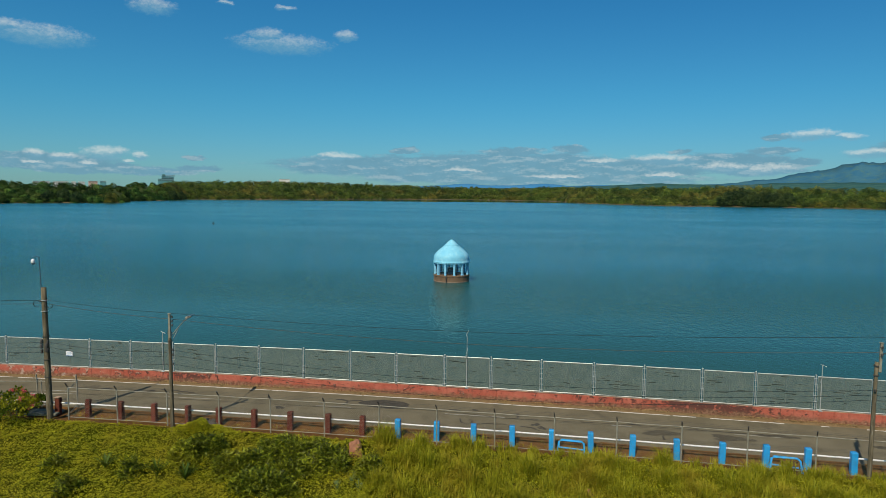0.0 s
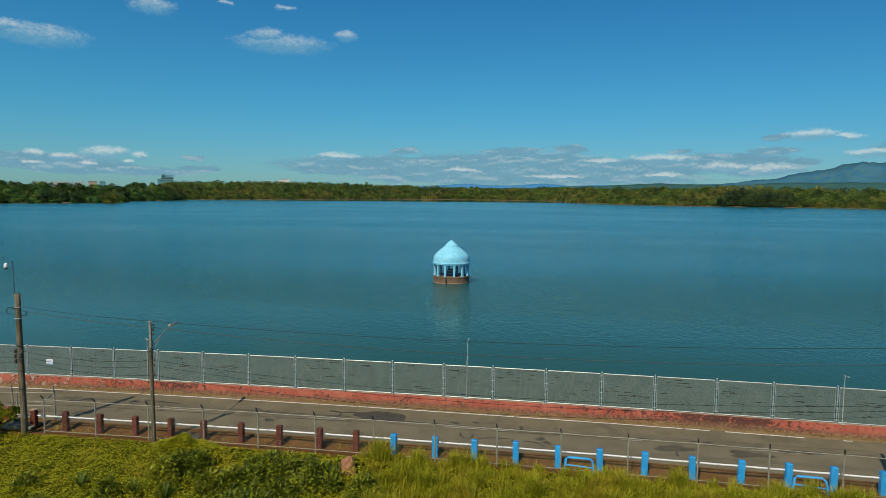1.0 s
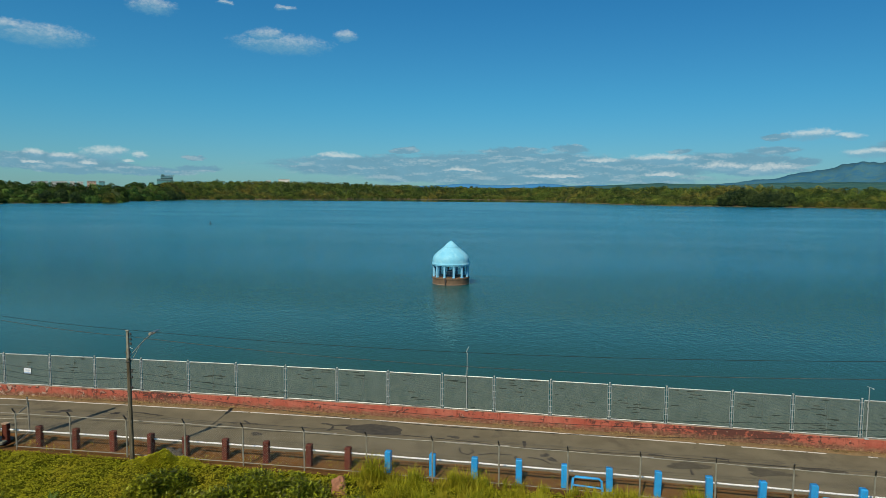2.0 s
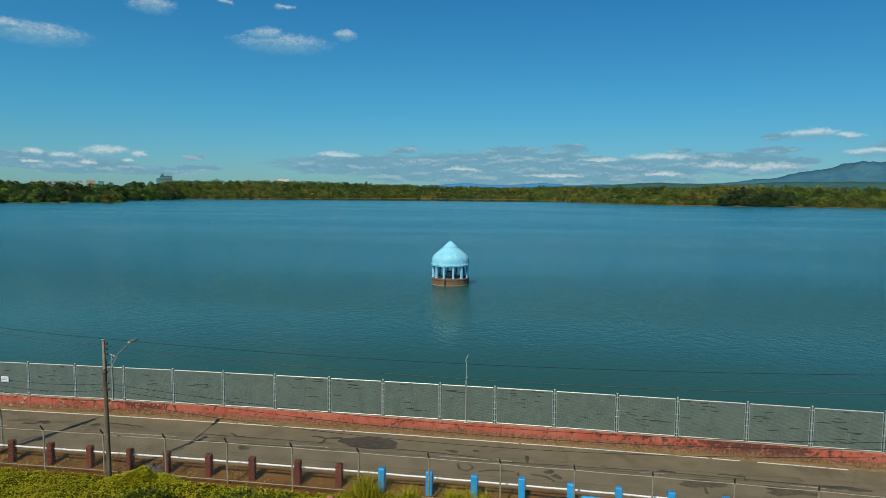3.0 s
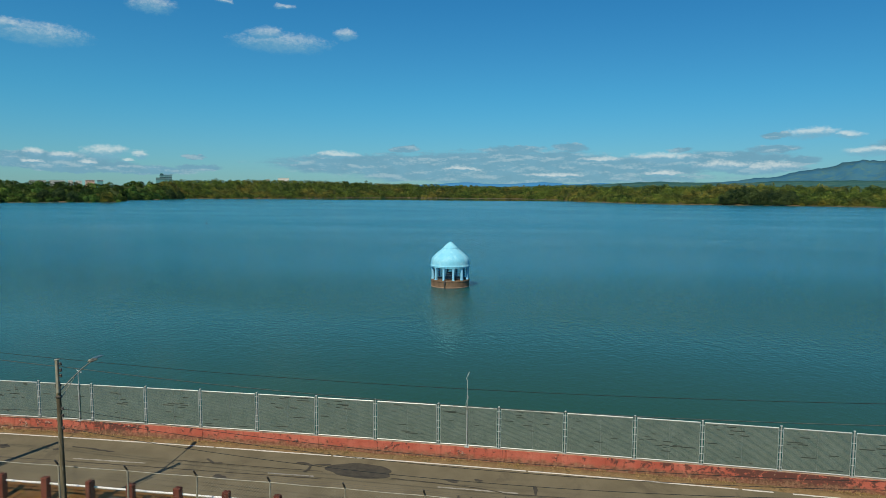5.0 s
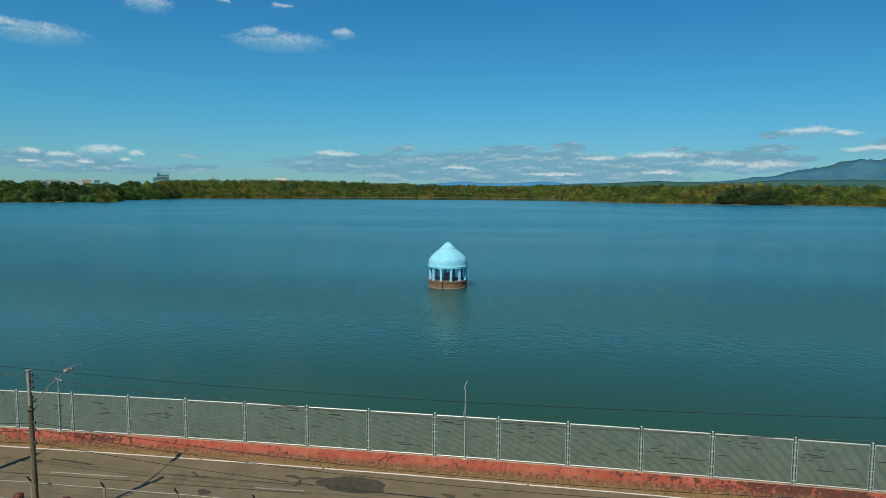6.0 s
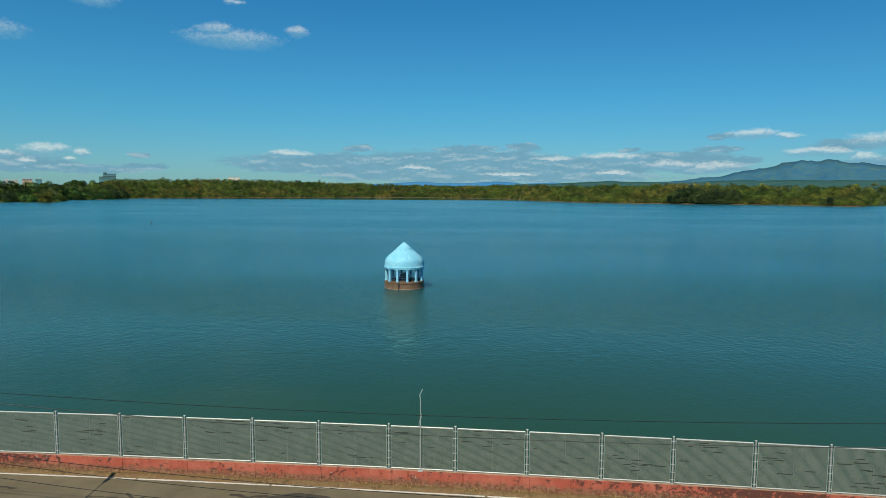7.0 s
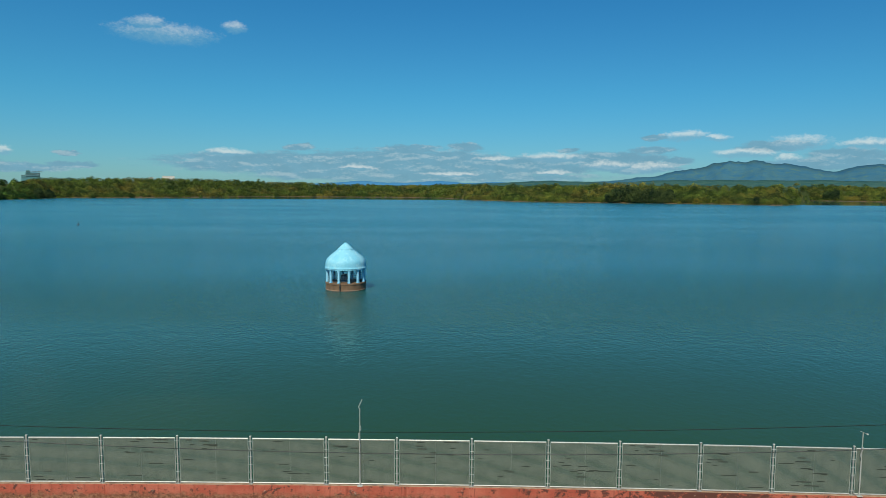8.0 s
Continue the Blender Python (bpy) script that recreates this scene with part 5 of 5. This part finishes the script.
def strap_leaf_mesh(count, reach, tall, seed):
    """One clump of long arching strap leaves."""
    r2, s = random.Random(seed), Shape()
    for i in range(count):
        a, lean, h, w = r2.uniform(0, 6.28), r2.uniform(0.35, 1.0), tall * r2.uniform(0.7, 1.1), r2.uniform(0.022, 0.036)
        c, d = math.cos(a), math.sin(a)
        rows = []
        for k in range(5):
            t = k / 4
            out, up, half = reach * lean * t ** 1.4, h * (t - 0.42 * lean * t ** 3), w * (1 - t) ** 0.5 * (0.6 + 0.8 * t)
            rows += [(c * out - d * half, d * out + c * half, up), (c * out, d * out, up - half * 0.5), (c * out + d * half, d * out - c * half, up)]
        s.put(rows, [(k * 3 + j, k * 3 + j + 1, k * 3 + j + 4, k * 3 + j + 3) for k in range(4) for j in range(2)])
    return s


def strap_plant(x, y, count, reach, tall, seed, material, label):
    plant = thing("strap_leaf_plant", label, "plant", "strap-leaved plants on the bank", (x, y, bank_z(x, y) + 0.05))
    part("leaves", strap_leaf_mesh(count, reach, tall, seed), material, plant)


for i, (x, y) in enumerate([(-12.6, -8.75), (-13.0, -9.3), (-12.1, -9.2), (-16.6, -10.3), (-13.9, -10.5), (-11.0, -9.6), (-8.8, -8.85), (-7.5, -8.9), (-9.9, -9.4), (-12.5, -10.6)]):
    strap_plant(x, y, 34, 0.75, 0.95, 70 + i, M_STRAP, "dark green arching strap-leaved plant among the weeds")
for i, (x, y) in enumerate([(-5.0, -10.2), (-5.5, -10.6), (-4.6, -10.5)]):
    strap_plant(x, y, 16, 0.35, 0.75, 90 + i, M_PALESTRAP, "pale bluish-green upright strap-leaved plant in the weeds")

# ---- far woods ----


def crown_quads(centres, radii, heights, per, fine=1.0):
    """Many small leaf clumps on the shells of uneven crowns."""
    k = len(centres) * per
    c, r, h = np.repeat(centres, per, 0), np.repeat(radii, per), np.repeat(heights, per)
    d = unit(rng.normal(0, 1, (k, 3)))
    d[:, 2] = np.where(d[:, 2] < -0.75, -d[:, 2], d[:, 2])
    seed = np.repeat(rng.uniform(0, 6.28, (len(centres), 3)), per, 0)
    bulge = 1 + 0.13 * np.sin(3 * d[:, 0] + seed[:, 0]) + 0.13 * np.sin(4 * d[:, 1] + seed[:, 1]) + 0.12 * np.sin(5 * d[:, 2] + 2 * d[:, 0] + seed[:, 2])
    shell = rng.uniform(0.35, 1.0, k) ** 0.4 * bulge
    p = c + np.stack([d[:, 0] * r, d[:, 1] * r, d[:, 2] * h * 0.5], 1) * shell[:, None]
    size = fine * r * rng.uniform(0.09, 0.17, k)
    a = unit(np.cross(d, rng.normal(0, 1, (k, 3))) + 0.35 * rng.normal(0, 1, (k, 3)))
    b = unit(np.cross(a, d + 0.5 * rng.normal(0, 1, (k, 3))))
    return p - a * size[:, None], a * (2 * size)[:, None], b * (size * 0.8)[:, None], d * (size * 0.3)[:, None]


def woods(name, first, last, size, depths, material, label, per, fine, low):
    centres, radii, heights = [], [], []
    az = first
    while az < last:
        rs = shore_at(az)
        for d in depths:
            if rng.random() < (0.7 if d < 5 else 0.14) or (14.1 < az < 19.7 and d < 46):
                continue
            a, r = az + rng.normal(0, 0.12 * size), rs + d + rng.normal(0, 3)
            rad = size * (rng.uniform(2.0, 3.8) if d < 12 else rng.uniform(3.0, 6.8))
            tall = rad * rng.uniform(1.5, 2.1)
            z = land_z(a, r) + tall * low + (0 if d < 12 else rng.uniform(-0.5, 1.0))
            if d > 90 and rng.random() < 0.07:
                tall, rad = tall * 1.35, rad * 1.15
            centres.append((r * math.sin(radians(a)), r * math.cos(radians(a)), z))
            radii.append(rad)
            heights.append(tall)
        az += math.degrees(6.4 * size / rs) * rng.uniform(0.8, 1.2)
    mesh = leaf_mesh(name, *crown_quads(np.array(centres), np.array(radii), np.array(heights), per, fine), material, np.repeat(rng.random(len(centres)) ** 1.3, per))
    tagged(new(name, mesh), label=label, category="woods", kind="stuff")


DEPTHS = (3, 8, 14, 21, 29, 37, 46, 55, 64, 74, 84, 95, 106, 118, 130, 143, 156, 170, 186, 203)
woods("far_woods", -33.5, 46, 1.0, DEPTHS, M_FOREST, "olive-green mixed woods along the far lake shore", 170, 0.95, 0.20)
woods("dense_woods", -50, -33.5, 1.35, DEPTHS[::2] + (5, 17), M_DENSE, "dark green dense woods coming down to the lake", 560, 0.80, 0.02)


def shore_tree(radius, tall, leaves, label, seed, spread=1.0):
    tree = thing("tree", label, "tree", "trees on the far shore")
    r2 = random.Random(seed)
    tips = []
    limbs = Shape().tube([(0, 0, -1), (0.1, 0, tall * 0.25), (0.3, 0.1, tall * 0.5)], [0.4, 0.32, 0.2], 7)
    for i in range(6):
        a = i * 1.05 + r2.uniform(-0.3, 0.3)
        tip = (radius * 0.62 * math.cos(a), radius * 0.62 * math.sin(a), tall * r2.uniform(0.5, 0.85))
        limbs.tube([(0.1, 0, tall * 0.28), (tip[0] * 0.5, tip[1] * 0.5, tall * 0.5), tip], [0.2, 0.14, 0.06], 5)
        tips.append(tip)
    tips.append((0, 0, tall * 0.85))
    tips += [(radius * 0.75 * math.cos(a), radius * 0.75 * math.sin(a), tall * 0.24) for a in (0.4, 1.7, 3.0, 4.2, 5.4)]
    part("trunk", limbs, M_BARK, tree)
    quads = crown_quads(np.array(tips), np.array([radius * 0.5] * len(tips)), np.array([tall * 0.5] * len(tips)), 300, 1.0)
    crown = new("crown", leaf_mesh("crown", *quads, leaves, np.repeat(rng.random(len(tips)), 300)))
    crown.parent = tree
    return tree


def place_tree(proto, az, r, scale, turn, first=False):
    m = pose(r * math.sin(radians(az)), r * math.cos(radians(az)), max(land_z(az, r), WATER_Z) - 0.3, 0, 0, turn)
    ob = proto if first else copy_thing(proto, m)
    ob.matrix_basis = m @ Matrix.Diagonal((scale, scale, scale, 1))


dark = shore_tree(8.0, 17.0, M_DARKTREE, "tall dark green spreading tree at the water's edge", 4)
spots = [(14.3, 968, 0.8), (14.8, 962, 0.95), (15.3, 966, 1.15), (15.8, 975, 1.3), (16.2, 962, 1.0), (16.7, 972, 1.2), (17.1, 963, 0.95), (17.5, 974, 1.15), (18.0, 966, 1.0), (18.4, 978, 1.1), (18.9, 968, 0.9), (19.4, 975, 0.95), (15.0, 985, 1.1), (16.5, 992, 1.25), (17.9, 994, 1.1), (19.2, 992, 1.0),
         (-42.3, 1000, 0.9), (-41.2, 1005, 1.0), (-40.3, 995, 0.85), (-33.0, 1270, 1.0), (-32.3, 1285, 0.9), (26.0, 935, 0.6), (31.2, 1510, 1.2), (30.7, 1520, 1.0)]
for i, (az, r, k) in enumerate(spots):
    place_tree(dark, az, r, k, 57 * i, i == 0)
olive = shore_tree(7.0, 12.0, M_OLIVE, "olive green round tree growing in the shallows", 9)
place_tree(olive, -37.95, 940, 1.05, 0, True)
place_tree(olive, -38.6, 1003, 0.8, 80)
place_tree(olive, 21.5, 955, 0.7, 200)

# ---- buildings beyond the woods ----


def far_building(name, az, r, width, height, depth, material, label, floors, bays, roof=None, foot=0.33):
    turn = -az
    z = EYE_Z + r * math.tan(radians(foot))
    ob = thing(name, label, "building", "buildings beyond the woods", (r * math.sin(radians(az)), r * math.cos(radians(az)), z))
    ob.rotation_euler = (0, 0, radians(turn))
    part("wall", Shape().box((0, 0, height / 2 - 6), (width, depth, height + 12), 0.1), material, ob)
    part("roof", Shape().box((0, 0, height + 0.3), (width + 1, depth + 1, 0.6), 0.1), roof or M_PLASTER, ob)
    pane = Shape().box((0, 0, 0), (width / bays * 0.3, 0.3, height / floors * 0.3), 0.03).mesh("window", M_WINDOW)
    for i in range(floors):
        for j in range(bays):
            w = part("window", pane, None, ob)
            w.location = ((j + 0.5) / bays * width - width / 2, -depth / 2, height - (i + 0.5) * height / floors)
    return ob


def office_building(az, r):
    ob = thing("office_building", "teal office building with pale floor slabs above the trees", "building", "buildings beyond the woods",
               (r * math.sin(radians(az)), r * math.cos(radians(az)), EYE_Z + r * math.tan(radians(0.62))))
    ob.rotation_euler = (0, 0, radians(-az))
    part("wall", Shape().box((3, 0, 3), (28, 12, 30), 0.1), M_TEAL, ob)
    part("side_wing", Shape().box((-15, -1, 0), (9, 12, 25), 0.1), M_TEAL, ob)
    for z in (10.5, 14.3):
        part("floor_slab", Shape().box((3, -0.6, z), (29, 13.4, 0.7), 0.05), M_PALETEAL, ob)
    part("roof", Shape().box((5, -0.5, 21.0), (31, 15, 0.8), 0.05), M_PALETEAL, ob, "pale projecting roof slab")
    part("rooftop_block", Shape().box((-6, 0, 20.6), (7, 6, 6.5), 0.1), M_TEAL, ob)
    for i in range(6):
        part("roof_post", Shape().box((-7 + i * 5.2, -7, 19.4), (0.6, 0.6, 3.2)), M_TEAL, ob)
    pane = Shape().box((0, 0, 0), (2.6, 0.3, 1.5), 0.03).mesh("window", M_WINDOW)
    for z in (8.4, 12.4, 16.4):
        for i in range(7):
            part("window", pane, None, ob).location = (-9 + i * 4.0, -6.05, z)
    for z in (7.5, 10.6):
        for i in range(2):
            part("window", pane, None, ob).location = (-17.2 + i * 4.2, -7.05, z)


office_building(-33.3, 1720)
for az, w, h, m in [(-42.7, 9, 9.5, M_PLASTER), (-42.11, 15, 9.5, M_PLASTER), (-41.05, 24, 9.5, M_PLASTER), (-40.17, 7, 9.5, M_PLASTER), (-39.63, 10, 9.5, M_PLASTER), (-38.84, 15, 11, M_PINK), (-38.12, 10, 11, M_TEAL)]:
    far_building("house", az, 1350, w, h - 1.0, 10, m, ("salmon pink" if m is M_PINK else "pale green" if m is M_TEAL else "whitish") + " low building beyond the wooded shore", 2, max(2, int(w / 4)))
far_building("house", -23.7, 1950, 32, 20.0, 12, M_PLASTER, "white roofed shed beyond the wooded shore", 1, 3, foot=0.50)
far_building("house", -25.0, 1950, 12, 17.5, 12, M_PLASTER, "small whitish house beyond the wooded shore", 1, 3, foot=0.45)

# ---- hills and mountain ----


def ridge(name, table, r0, r1, foot, rough, material, label, seed, spread=(-56, 62)):
    """A range of hills: the crest follows a table of azimuth and elevation."""
    verts, faces = [], []
    steps = 9
    azs = np.arange(spread[0], spread[1], 0.22)
    for az in azs:
        crest = EYE_Z + r1 * math.tan(radians(lerp_table(table, az)))
        for j in range(steps):
            t = j / (steps - 1)
            r = r0 + (r1 - r0) * t
            rise = t ** 1.35
            wob = noise.fractal((az * 0.45, t * 2.2, seed), 0.9, 2.0, 5) * rough * (1.0 - 0.75 * t) * max(0.0, crest - foot) * (1 if j else 0)
            z = foot + (crest - foot) * rise + wob * 0.5 + (noise.noise((az * 2.5, seed, 0)) * 0.02 * (crest - foot) if j == steps - 1 else 0)
            verts.append((r * math.sin(radians(az)), r * math.cos(radians(az)), max(z, foot)))
        r = r1 * 1.03
        verts.append((r * math.sin(radians(az)), r * math.cos(radians(az)), foot - 5))
    row = steps + 1
    for i in range(len(azs) - 1):
        for j in range(row - 1):
            a = i * row + j
            faces.append((a, a + row, a + row + 1, a + 1))
    structure(name, Shape().put(verts, faces), material, label, "hills", True)


ridge("backdrop_hills", [(-60, 0.3), (-30, 0.35), (-12, 0.4), (-2, 0.5), (2, 0.62), (5.8, 0.78), (9, 0.92), (12.5, 0.82), (14, 0.75), (18, 0.95), (22, 0.98), (26, 0.95), (30, 0.92), (34, 0.85), (60, 0.6)], 2500, 3300, -4, 0.5, M_HILL,
      "low green hills beyond the woods", 3.0)
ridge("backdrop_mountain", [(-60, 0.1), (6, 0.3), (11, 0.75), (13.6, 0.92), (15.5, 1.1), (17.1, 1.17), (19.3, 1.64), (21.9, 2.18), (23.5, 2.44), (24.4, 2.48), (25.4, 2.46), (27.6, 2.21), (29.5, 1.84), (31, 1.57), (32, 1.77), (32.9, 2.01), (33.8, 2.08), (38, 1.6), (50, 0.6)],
      3300, 4400, -4, 0.85, M_MOUNT, "broad mountain in the distance, coloured blue-green as by haze", 11.0)
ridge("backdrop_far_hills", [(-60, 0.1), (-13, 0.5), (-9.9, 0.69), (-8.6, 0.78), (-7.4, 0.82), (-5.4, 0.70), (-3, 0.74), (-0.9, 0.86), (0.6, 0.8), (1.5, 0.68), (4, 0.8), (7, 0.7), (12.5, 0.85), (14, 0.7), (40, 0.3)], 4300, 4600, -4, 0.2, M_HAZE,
      "hills on the horizon, coloured pale blue as by haze", 21.0)

# ---- the crest follows the dam's curve ----
CREST = {"road", "verge_roadside", "verge_wallside", "edge_line", "centre_line", "wall_lakeside", "mesh_fence", "lamp_post", "warning_sign", "guard_rail", "step_handrail", "chain_link_fence", "wire_gate",
         "utility_pole", "overhead_cable", "tar_patches", "earth_mound", "rubble_stone", "ground_cover", "shrubs", "tall_grass", "dry_grass", "verge_weeds", "flowering_bush", "concrete_slab", "strap_leaf_plant", "dam_face"}
for ob in list(bpy.data.objects):
    if ob.parent is None and ob.name.split(".")[0] in CREST:
        follow_crest(ob)
